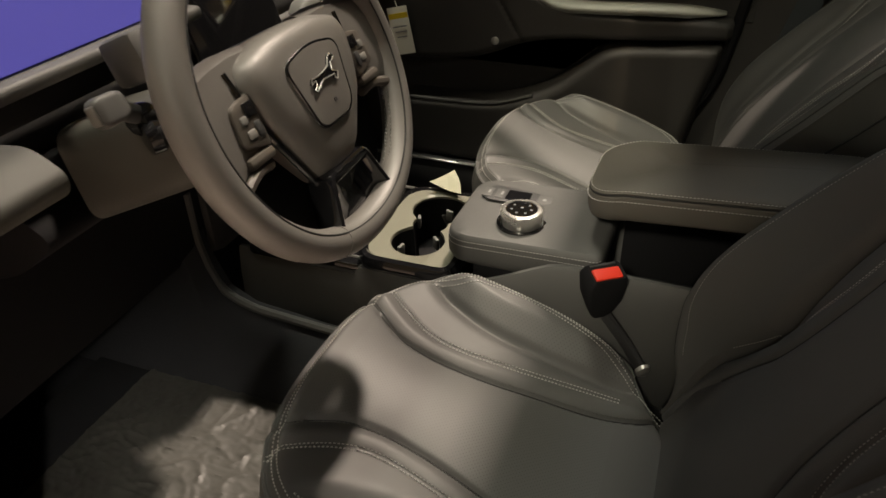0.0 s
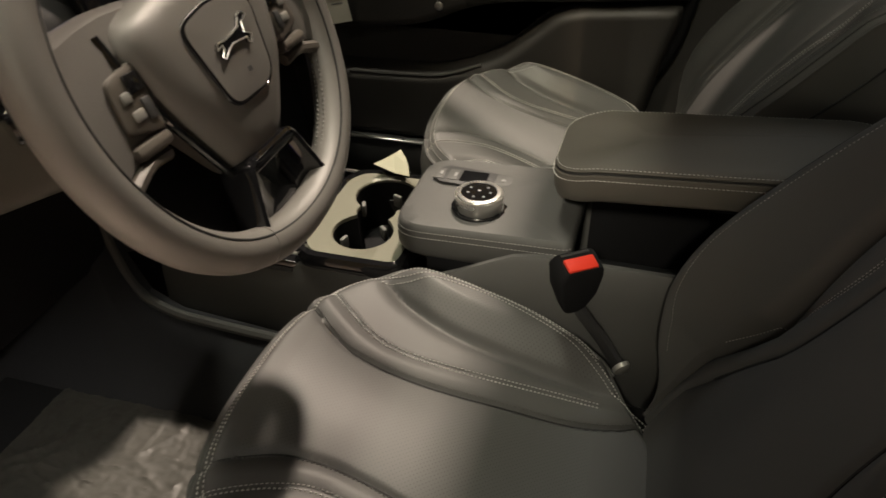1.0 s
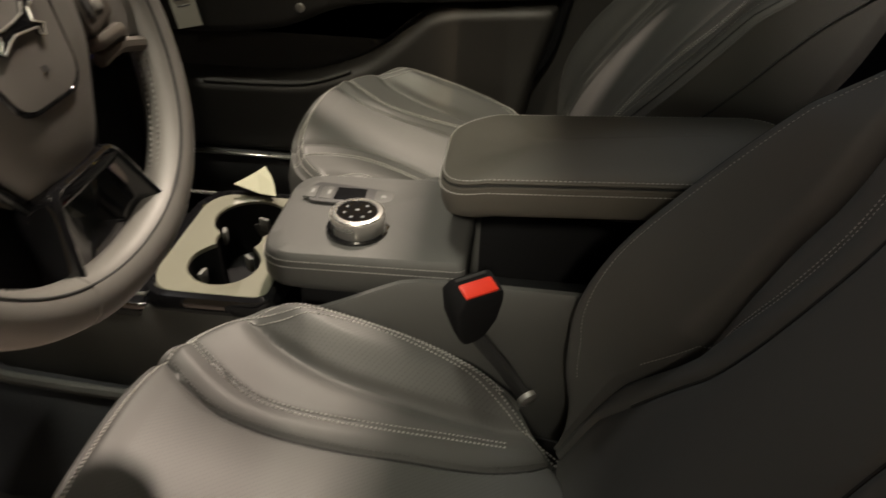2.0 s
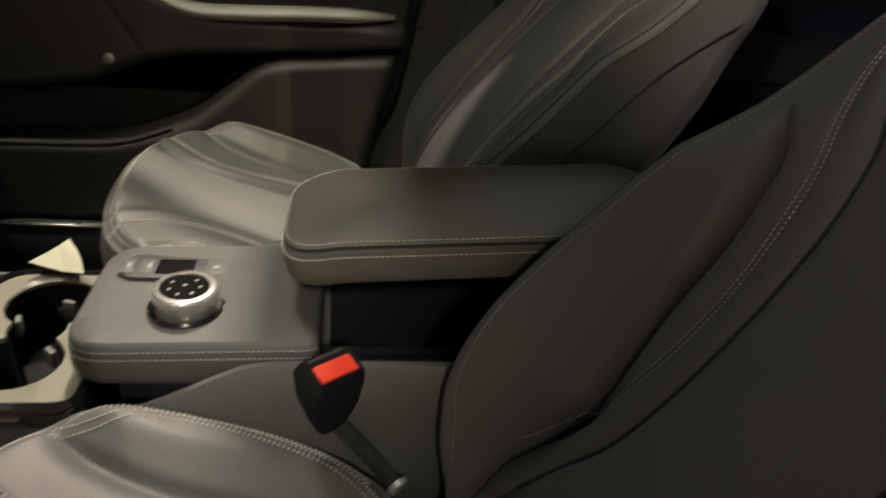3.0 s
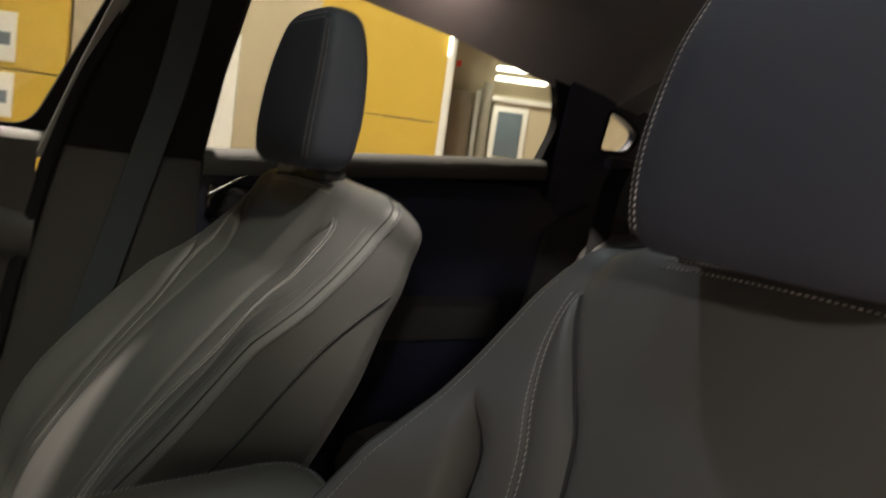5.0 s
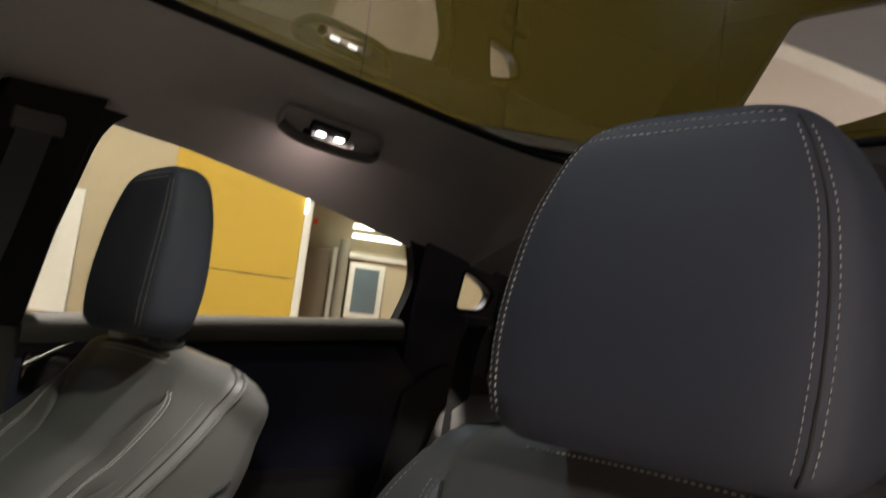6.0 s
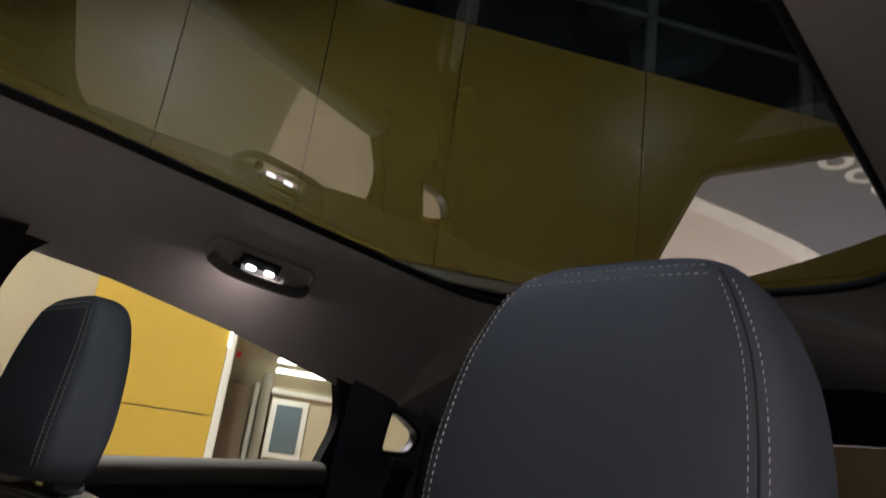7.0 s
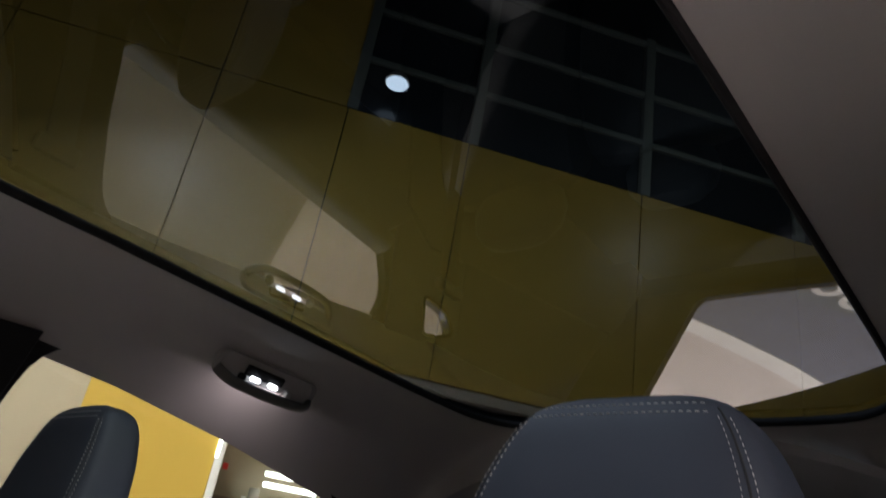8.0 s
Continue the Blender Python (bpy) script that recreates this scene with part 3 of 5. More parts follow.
def pillars(side):
    s = side
    b = thing("pillar_b", (0, 0.0 if s > 0 else -0.30, 0), "dark grey centre pillar with a seat belt", "pillar", kind="structure")
    low = [(0.16, 0.36), (0.105, 0.55), (0.055, 0.70), (0.03, 0.90), (-0.006, 1.085), (-0.24, 1.085), (-0.236, 0.36)]
    part("lower_trim", plate(low, 0.04 * s, "x", 0.692 * s, 0.012), DOORTRIM, b)
    up = [(0.0, 1.062), (-0.06, 1.20), (-0.15, 1.42), (-0.29, 1.43), (-0.262, 1.25), (-0.238, 1.062)]
    part("upper_trim", leaned(plate(up, 0.04 * s, "x", 0.685 * s, 0.010), s), BLACK, b)
    edge = [(0.015, 1.04), (-0.035, 1.19), (-0.12, 1.42), (-0.142, 1.42), (-0.06, 1.19), (-0.014, 1.04)]
    part("edge_trim", leaned(plate(edge, 0.012 * s, "x", 0.676 * s, 0.004), s), BODYLINE, b, "grey pillar edge trim")
    if s > 0:
        belt = thing("seat_belt", (0, 0, 0), "dark grey woven seat belt hanging on the pillar", "seat belt")
        line = spline([(0.640, -0.195, 1.36), (0.648, -0.165, 1.18), (0.650, -0.12, 1.00), (0.652, -0.085, 0.86), (0.655, -0.05, 0.70), (0.655, -0.03, 0.42)], 30)
        rows = [[(p.x - 0.0012, p.y - 0.024, p.z), (p.x - 0.0012, p.y + 0.024, p.z), (p.x + 0.0012, p.y + 0.024, p.z), (p.x + 0.0012, p.y - 0.024, p.z)] for p in line]
        part("webbing", loft(rows), WEB, belt)
        part("guide", rbox((0.022, 0.075, 0.035), (0.648, -0.197, 1.365), 0.008), TRIM, belt)
        part("anchor", rbox((0.03, 0.06, 0.05), (0.662, -0.03, 0.41), 0.008), TRIM, belt)
    c = thing("pillar_c", (0, 0, 0), "dark rear pillar with a small quarter window", "pillar", kind="structure")
    part("trim", ring_fill(QUARTER, [(-1.036, 0.88), (-1.036, 1.40), (-1.3, 1.39), (-1.70, 1.38), (-2.28, 0.86), (-2.28, 0.80), (-1.036, 0.80)], 0.708 * s, 0.74 * s, lean), NAVY, c)
    g = part("pane", leaned(plate(QUARTER, 0.004 * s, "x", 0.733 * s), s), CLEAR, c)
    g.visible_shadow = False
    fill = [(-1.31, 1.10), (-1.31, 1.395), (-1.70, 1.385), (-2.40, 0.76), (-2.58, 0.58), (-2.58, 0.48), (-1.31, 0.62)]
    part("quarter_trim", leaned(plate(fill, 0.03 * s, "x", 0.716 * s, 0.004), s), NAVY, c)
    part("window_gasket", tube([(s * (0.709 - lean(z)), y, z) for y, z in QUARTER], 0.005, 6, closed=True), BLACK, c)
    part("lower_trim", plate([(-0.86, 0.42), (-0.90, 0.62), (-1.00, 0.80), (-1.04, 0.99), (-1.16, 1.06), (-1.5, 1.0), (-2.28, 0.86), (-2.28, 0.42)], 0.04 * s, "x", 0.69 * s, 0.01), TRIM, c)


def poly_depth(y, z, poly):
    """How far a place lies inside a polygon, negative outside."""
    best, inside = 1e9, False
    for (y0, z0), (y1, z1) in zip(poly, poly[1:] + poly[:1]):
        ey, ez = y1 - y0, z1 - z0
        t = min(1, max(0, ((y - y0) * ey + (z - z0) * ez) / max(1e-12, ey * ey + ez * ez)))
        best = min(best, math.hypot(y - y0 - t * ey, z - z0 - t * ez))
        if (z0 > z) != (z1 > z) and y < y0 + (z - z0) / (z1 - z0) * ey:
            inside = not inside
    return best if inside else -best


def front_door():
    d = thing("door_front", (0, 0, 0), "black front passenger door panel with pale armrest pull", "car door", kind="structure")
    # upper panel with a falling crease
    def upper(u, v):
        y = u
        crease = 0.918 + 0.28 * max(0.0, y - 0.03)
        z = 0.80 + v * (1.065 - 0.80)
        x = 0.705 - 0.020 * math.exp(-((z - crease) / 0.018) ** 2) + 0.014 * smooth(crease, 0.82, z)
        return (x, y, z)
    part("upper_panel", wall_sheet(upper, span(0.012, 1.05, 42), span(0, 1, 40), -0.03), DOORSOFT, d)
    part("sill_trim", loft([[(0.70 + a, y, 1.045 + h) for a, h in ((-0.018, -0.004), (-0.019, 0.010), (-0.014, 0.022), (-0.004, 0.030), (0.010, 0.034), (0.035, 0.035), (0.035, -0.005))] for y in span(0.0, 1.05, 14)]), SILL, d, "sage grey sill trim")

    def relief(name, poly, y0, y1, z0, z1, face, back, edge, material, label="", groove=None):
        """A moulded panel that swells out of the door inside an outline."""
        def fn(u, v):
            y, z = y0 + (y1 - y0) * u, z0 + (z1 - z0) * v
            q = min(1.0, max(0.0, poly_depth(y, z, poly) / edge))
            x = back + (face - back) * math.sqrt(max(0.0, 1 - (1 - q) ** 2))
            if groove:
                (ya, za), (yb, zb) = groove
                t = ((y - ya) * (yb - ya) + (z - za) * (zb - za)) / ((yb - ya) ** 2 + (zb - za) ** 2)
                if -0.02 < t < 1.02:
                    x += 0.004 * math.exp(-(math.hypot(y - ya - t * (yb - ya), z - za - t * (zb - za)) / 0.003) ** 2)
            return (x, y, z)
        part(name, wall_sheet(fn, span(0, 1, 150), span(0, 1, 90), -0.006), material, d, label)
    arm = round_poly([(0.046, 0.765), (0.046, 0.806), (0.43, 0.804), (0.60, 0.92), (1.06, 0.99), (1.06, 0.66), (0.74, 0.656), (0.60, 0.676), (0.50, 0.722), (0.40, 0.738), (0.27, 0.745)], [0.01, 0.01, 0.08, 0.06, 0.02, 0.02, 0.1, 0.05, 0.05, 0.05, 0.05])
    relief("armrest", arm, 0.040, 1.05, 0.650, 0.99, 0.655, 0.712, 0.014, DOORTRIM, "black armrest and speaker panel", ((0.580, 0.850), (0.501, 0.720)))
    pull = spline([(0.655, 0.066, 0.817), (0.650, 0.20, 0.816), (0.650, 0.34, 0.810), (0.652, 0.425, 0.812), (0.658, 0.50, 0.845), (0.664, 0.60, 0.905), (0.67, 0.74, 0.945)], 60)
    rows = []
    for i, p in enumerate(pull):
        k = math.sqrt(min(1.0, (i + 0.2) / 6, (60.2 - i) / 3))
        rows.append([(p.x + 0.020 + 0.026 * math.cos(q) * k, p.y, p.z + 0.0125 * math.sin(q) * k) for q in span(math.radians(60), math.radians(300), 15)] + [(p.x + 0.055, p.y, p.z - 0.010 * k), (p.x + 0.055, p.y, p.z + 0.010 * k)])
    part("pull", loft(rows), PULL, d, "pale grey padded pull")
    th = bmesh.new()
    stitches([((p.x - 0.0028, p.y, p.z - 0.0075), (-1, 0, -0.5)) for p in pull[5:50]], th, pitch=0.0050, length=0.0036, width=0.0006)
    part("pull_stitching", th, THREAD, d, "pale stitching", kind="stuff")
    low = round_poly([(0.13, 0.395), (0.095, 0.60), (0.062, 0.72), (0.062, 0.753), (0.268, 0.735), (0.31, 0.722), (0.433, 0.615), (0.56, 0.566), (0.79, 0.560), (1.06, 0.57), (1.06, 0.395)], [0.02, 0.05, 0.03, 0.01, 0.03, 0.03, 0.04, 0.06, 0.03, 0.02, 0.02])
    relief("lower_panel", low, 0.055, 1.05, 0.390, 0.758, 0.648, 0.712, 0.020, DOORTRIM)
    part("pocket_lip", tube(spline([(0.650, 0.79, 0.556), (0.650, 0.66, 0.558), (0.650, 0.56, 0.566), (0.652, 0.47, 0.596)], 16), 0.005), DOORSOFT, d)
    # black plate: the shade inside the pocket is put into its colour
    part("pocket_shade_back", plate([(0.07, 0.40), (0.05, 0.80), (1.05, 0.95), (1.05, 0.40)], 0.02, "x", 0.716), BLACK, d)
    part("screw_cap", lathe([(0.0095, 0.0), (0.0095, 0.002), (0.0075, 0.0032), (0.0015, 0.0034)], 20, at=(0.6475, 0.566, 0.722), turn=Matrix.Rotation(radians(-90), 3, "Y")), CHROME, d, "small round chrome badge")
    part("skin", plate([(0.05, 0.30), (0.0, 1.05), (1.1, 1.05), (1.15, 0.30)], 0.03, "x", 0.80, 0.01), BLUE, d, "metallic blue outer skin")
    seal = spline([(0.676, 0.185, 0.40), (0.676, 0.150, 0.52), (0.676, 0.108, 0.59), (0.676, 0.070, 0.66), (0.676, 0.050, 0.745), (0.676, 0.031, 0.86), (0.677, 0.010, 0.967), (0.676, -0.010, 1.06), (0.668, -0.055, 1.20), (0.655, -0.14, 1.40)], 48)
    part("seal", tube(seal, 0.011, 8), BLACK, d, "black rubber door seal")
    win = round_poly([(0.02, 1.085), (-0.115, 1.40), (0.35, 1.385), (0.85, 1.13), (0.86, 1.085)], 0.03)
    part("frame", ring_fill(win, [(0.0, 1.06), (-0.16, 1.435), (0.38, 1.42), (1.02, 1.13), (1.02, 1.06)], 0.715, 0.74, lean), BLACK, d, "black window frame")
    g = part("pane", leaned(plate(win, 0.004, "x", 0.733), 1), CLEAR, d)
    g.visible_shadow = False
    # sill below the door
    k = thing("sill_plate", (0, 0, 0), "black door sill with a bright strip", "door sill", kind="structure")
    part("sill", rbox((0.14, 1.2, 0.11), (0.685, 0.55, 0.345), 0.02), TRIM, k)
    part("strip", rbox((0.012, 0.34, 0.006), (0.62, 0.72, 0.402), 0.002, 1), CHROME, k, "bright metal strip")


def rear_end():
    t = thing("tailgate", (0, 0, 0), "dark tailgate with a wide rear window", "tailgate", kind="structure")
    hole = round_poly([(-0.44, 0.70), (-0.385, 1.335), (0.385, 1.335), (0.44, 0.70)], 0.05)
    ring = ring_fill(hole, [(-0.79, 0.52), (-0.79, 1.44), (0.79, 1.44), (0.79, 0.52)], 0.0, 0.03, lambda z: 0)
    def back(z):
        return -1.64 - (1.44 - z) * 0.95
    for v in ring.verts:
        x, y, z = v.co
        v.co = Vector((y, back(z) - x, z))
    part("trim", ring, NAVY, t)
    g = bmesh.new()
    g.faces.new([g.verts.new((y, back(z) - 0.02, z)) for y, z in hole])
    pane = part("pane", g, CLEAR, t, smooth=False)
    pane.visible_shadow = False
    part("lower_trim", rbox((1.40, 0.05, 0.36), (0, -2.42, 0.47), 0.01), TRIM, t)
    solid("floor_boot", rbox((1.36, 1.30, 0.04), (0, -1.78, 0.55), 0.01), CARPET, "charcoal carpeted boot floor", "floor")
    lc = thing("luggage_cover", (0, -1.65, 0.66), "black roll-out luggage cover behind the rear bench", "luggage cover")
    part("sheet", rbox((1.30, 0.86, 0.012), (0, 0, 0), 0.004), BLACK, lc)
    part("roller", tube([(-0.64, 0.44, 0.0), (0.64, 0.44, 0.0)], 0.03, 12), TRIM, lc)
    low = thing("body_side", (0, 0, 0), "plain blue lower side of the car", "car side", kind="structure")
    part("side_panel", plate([(-0.24, 0.30), (-0.24, 1.06), (-2.1, 1.06), (-2.1, 0.30)], 0.03, "x", -0.78, 0.01), BLUE, low)
    sill = thing("sill_plate", (0, 0, 0), "black driver door sill", "door sill", kind="structure")
    part("sill", rbox((0.12, 1.5, 0.11), (-0.70, 0.55, 0.325), 0.02), TRIM, sill)
    part("kick_panel", rbox((0.03, 0.60, 0.62), (-0.705, 1.06, 0.62), 0.01), TRIM, sill)


for side in (1, -1):
    rear_door(side)
    pillars(side)
front_door()
rear_end()


def grab_handle():
    h = thing("grab_handle", (0.54, -0.64, 1.45), "grey folding grab handle with a lit reading lamp", "grab handle")
    turn = Matrix.Rotation(radians(38), 4, "Y")
    arc = spline([(0, 0.105, 0.0), (-0.012, 0.095, -0.004), (-0.024, 0.07, -0.008), (-0.026, 0.0, -0.010), (-0.024, -0.07, -0.008), (-0.012, -0.095, -0.004), (0, -0.105, 0.0)], 30)
    dish = [[(0.006 - 0.020 * q, y * k, 0.012 + z * k) for y, z in round_poly([(-0.115, -0.024), (0.115, -0.024), (0.115, 0.026), (-0.115, 0.026)], 0.024, 8)] for k, q in ((1.0, 0.0), (0.985, 0.38), (0.93, 0.50), (0.88, 0.25), (0.5, 0.20), (0.05, 0.20))]
    part("bezel", loft(dish), HEADLINER, h, "grey moulded surround")
    part("bar", tube(arc, 0.007, 10, radius2=0.010), SOFT, h)
    part("recess", rbox((0.008, 0.085, 0.020), (-0.002, 0.010, 0.016), 0.004), BLACK, h)
    for y in (0.030, -0.010):
        part("lens", rbox((0.006, 0.021, 0.0085), (-0.009, y, 0.006), 0.003), LED, h, "lit white lamp lens")
    for y in (0.058, -0.045):
        part("pivot", rbox((0.016, 0.013, 0.018), (-0.010, y, 0.000), 0.005), BLACK if y > 0 else SILVER, h)
    h.rotation_euler = (0, radians(-28), 0)
    return h


grab_handle()
lamp("reading_lamp", (0.530, -0.645, 1.432), (0.62, -0.650, 1.36), 0.20, 0.07, (1.0, 0.74, 0.62), 0.012)


# ---- front seats ----
SEAT_Z = 0.30
TILT_Z, TILT_K = 0.487, 0.31
HW, HL, MIDY, EXPO = 0.248, 0.238, 0.242, 3.3
SINGLE = [(0.0, 0.172), (0.036, 0.156), (0.078, 0.130), (0.131, 0.108), (0.21, 0.092), (0.27, 0.080), (0.32, 0.074), (0.36, 0.074), (0.40, 0.082), (0.435, 0.103), (0.465, 0.128)]
DOUBLE = [(0.05, 0.163), (0.105, 0.149), (0.161, 0.137), (0.223, 0.124), (0.285, 0.112), (0.33, 0.107), (0.362, 0.109), (0.39, 0.120), (0.42, 0.139), (0.455, 0.166)]
FOLD = [(0.03, 0.184), (0.081, 0.178), (0.168, 0.169), (0.24, 0.167), (0.302, 0.170), (0.359, 0.187), (0.41, 0.210)]
BOLSTER = [(0.012, 0.152), (0.053, 0.168), (0.09, 0.184), (0.142, 0.206), (0.201, 0.222), (0.259, 0.228), (0.319, 0.222), (0.36, 0.211), (0.40, 0.205)]


def waist(y):
    """The cushion narrows towards the backrest."""
    return 1 - 0.30 * max(0.0, (0.25 - y) / 0.25) ** 2


def cushion_z(u, y):
    a = abs(u)
    z = TILT_Z + TILT_K * y
    t = ((a / (HW * waist(y))) ** EXPO + (abs(y - MIDY) / HL) ** EXPO) ** (1 / EXPO)
    d1, d2, fo = curve(SINGLE, y), curve(DOUBLE, y), curve(FOLD, y)
    fade = smooth(0.455, 0.33, y)
    sewn = smooth(0.055, 0.11, y) * smooth(0.415, 0.36, y)
    z += 0.011 * smooth(d1, fo, a) * smooth(0.47, 0.40, y)
    z += 0.030 * smooth(fo - 0.002, fo + 0.040, a) * fade
    z -= 0.012 * sewn * (math.exp(-((fo - a) / 0.016) ** 2) if a < fo else math.exp(-((a - fo) / 0.006) ** 2))
    z -= 0.0050 * math.exp(-((a - d1) / 0.0040) ** 2)
    z -= 0.0022 * math.exp(-((a - d2) / 0.0035) ** 2)
    z += 0.0045 * math.exp(-((a - (d1 + d2) / 2) / 0.012) ** 2)
    z += 0.010 * (1 - min(1, a / max(0.02, d1)) ** 2)
    z -= 0.020 * smooth(0.90, 1.0, t) ** 2
    return z


def outline(a, grow=0.0):
    c, s = math.cos(a), math.sin(a)
    e = 2 / EXPO
    y = MIDY + (HL + grow) * math.copysign(abs(s) ** e, s)
    return ((HW * waist(y) + grow) * math.copysign(abs(c) ** e, c), y)


def cushion_normal(u, y):
    h = 0.002
    zx = (cushion_z(u + h, y) - cushion_z(u - h, y)) / (2 * h)
    zy = (cushion_z(u, y + h) - cushion_z(u, y - h)) / (2 * h)
    return Vector((-zx, -zy, 1)).normalized()


def recline(deg):
    a = radians(deg)
    return Vector((0, -math.sin(a), math.cos(a))), Vector((0, math.cos(a), math.sin(a)))


BD, BN = recline(27.5)
B0 = Vector((0, 0.03, 0.52))
BW = [(-0.05, 0.185), (0.0, 0.195), (0.08, 0.222), (0.20, 0.247), (0.30, 0.252), (0.36, 0.247), (0.40, 0.241), (0.45, 0.234), (0.50, 0.228), (0.55, 0.224), (0.598, 0.217), (0.623, 0.204), (0.640, 0.180), (0.651, 0.143), (0.657, 0.087), (0.6605, 0.012)]
BDROP = [(0.42, 0.0), (0.48, 0.014), (0.55, 0.024), (0.60, 0.034), (0.65, 0.040)]
BB = [(-0.03, 0.020), (0.03, 0.036), (0.08, 0.064), (0.13, 0.083), (0.20, 0.085), (0.30, 0.067), (0.40, 0.045), (0.48, 0.024), (0.55, 0.013), (0.62, 0.012)]
BT = [(0.0, 0.10), (0.2, 0.145), (0.42, 0.155), (0.54, 0.140), (0.66, 0.115)]
B_DOUBLE = [(0.10, 0.180), (0.187, 0.152), (0.257, 0.125), (0.31, 0.113), (0.37, 0.111), (0.43, 0.117), (0.47, 0.127), (0.51, 0.148), (0.55, 0.164), (0.60, 0.172)]
B_SINGLE = [(0.05, 0.165), (0.154, 0.123), (0.217, 0.094), (0.28, 0.081), (0.36, 0.076), (0.41, 0.079), (0.45, 0.085), (0.497, 0.102), (0.525, 0.121), (0.566, 0.149), (0.59, 0.162)]
# the passenger backrest is fuller in the middle, so its sewn lines run straighter
P_DOUBLE = [(0.10, 0.125), (0.23, 0.119), (0.32, 0.126), (0.40, 0.137), (0.48, 0.148), (0.54, 0.159), (0.58, 0.158), (0.60, 0.140)]
P_SINGLE = [(0.05, 0.106), (0.21, 0.100), (0.32, 0.095), (0.416, 0.090), (0.489, 0.092), (0.549, 0.121), (0.583, 0.146), (0.60, 0.135)]
LUMBAR = [(0.0, 0.030), (0.12, 0.050), (0.22, 0.048), (0.32, 0.037), (0.40, 0.022), (0.50, 0.0)]
SIDE_SEAM = [(0.10, 0.050), (0.20, 0.030), (0.352, -0.010), (0.444, -0.035), (0.508, -0.062), (0.544, -0.080)]
FULL = 0.0
B_FOLD = [(0.10, 0.152), (0.24, 0.150), (0.33, 0.159), (0.40, 0.162), (0.44, 0.168), (0.46, 0.174), (0.485, 0.188), (0.51, 0.20)]


def back_w(s):
    """Half width of the backrest; it narrows to rounded shoulders."""
    return curve(BW, s) + 0.005 * (1 - FULL) * smooth(0.30, 0.42, s) * smooth(0.62, 0.57, s) + 0.026 * FULL * smooth(0.590, 0.645, s)


def back_lines(s):
    w = back_w(s)
    d1 = min(curve(P_SINGLE if FULL else B_SINGLE, s), 0.90 * w)
    d2 = max(min(curve(P_DOUBLE if FULL else B_DOUBLE, s), 0.94 * w), d1 + 0.02 * w)
    fo = max(min(curve(B_FOLD, s), 0.97 * w), d2 + 0.01 * w)
    return d1, d2, fo


def back_f(u, s):
    w, b = max(0.004, back_w(s)), curve(BB, s)
    a = abs(u)
    t = a / w
    d1, d2, fo = back_lines(s)
    top = smooth(0.60, 0.57, s)
    pad = 0.20 * smooth(d2, fo, a) + 0.80 * smooth(fo - 0.004, fo + 0.90 * max(0.03, w - fo), a)
    q = smooth(0.36, 0.48, s)
    f = b * ((1 - q) * pad + q * smooth(min(d1, 0.10) if FULL else d1, max(0.95 * w, d1 + 0.02), a))
    f -= 0.012 * smooth(0.92, 1.0, t) ** 2 + lin(BDROP, s) * smooth(0.5, 1.02, t) ** 1.4
    e1, e2 = smooth(0.0, 0.012, 0.95 * w - d1), smooth(0.0, 0.012, 0.95 * w - d2)
    f -= 0.0045 * math.exp(-((a - d1) / 0.0045) ** 2) * top * e1
    f -= 0.0025 * math.exp(-((a - d2) / 0.004) ** 2) * top * e2
    f += 0.004 * math.exp(-((a - (d1 + d2) / 2) / 0.015) ** 2) * top * e2 * (1 - FULL * smooth(0.40, 0.48, s))
    k = smooth(0.08, 0.2, s) * smooth(0.495, 0.455, s)
    f -= (0.034 - 0.022 * FULL) * k * math.exp(-max(0.0, fo - a) / 0.012) * math.exp(-max(0.0, a - fo) / 0.0035)
    f += 0.008 * (1 - min(1, a / 0.1) ** 2) * smooth(0.0, 0.1, s)
    f += FULL * curve(LUMBAR, s) * (1 - smooth(d2, w, a)) * smooth(0.52, 0.48, s)
    return f


def back_p(u, s, lift=0.0):
    return B0 + BD * s + BN * (back_f(u, s) + lift) + Vector((u, 0, 0))


def back_n(u, s):
    h = 0.002
    a = back_p(u + h, s) - back_p(u - h, s)
    b = back_p(u, s + h) - back_p(u, s - h)
    n = a.cross(b).normalized()
    return n if n.dot(BN) > 0 else -n


HRW = [(-0.095, 0.082), (-0.086, 0.094), (-0.05, 0.1005), (-0.01, 0.100), (0.03, 0.094), (0.055, 0.085), (0.074, 0.075), (0.086, 0.064), (0.093, 0.049), (0.0965, 0.029), (0.0972, 0.008)]
HRD = [(-0.095, 0.030), (-0.084, 0.042), (-0.04, 0.047), (0.02, 0.043), (0.055, 0.038), (0.074, 0.034), (0.086, 0.028), (0.093, 0.020), (0.0965, 0.011), (0.0972, 0.004)]


def head_loop(z, k, n=4.6):
    w, d = curve(HRW, z), curve(HRD, z)
    c, s = math.cos(k), math.sin(k)
    y = -0.11 * z
    return (w * math.copysign(abs(c) ** (2 / n), c), y + d * math.copysign(abs(s) ** (2 / n), s) * (1.0 if s > 0 else 1.2), z)


def head_normal(z, k):
    """Outward direction of the headrest's skin."""
    q = Vector(head_loop(z, k + 0.04)) - Vector(head_loop(z, k - 0.04))
    w = Vector(head_loop(min(0.0972, z + 0.003), k)) - Vector(head_loop(z - 0.003, k))
    n = q.cross(w).normalized()
    return n if n.dot(Vector(head_loop(z, k))) > 0 else -n


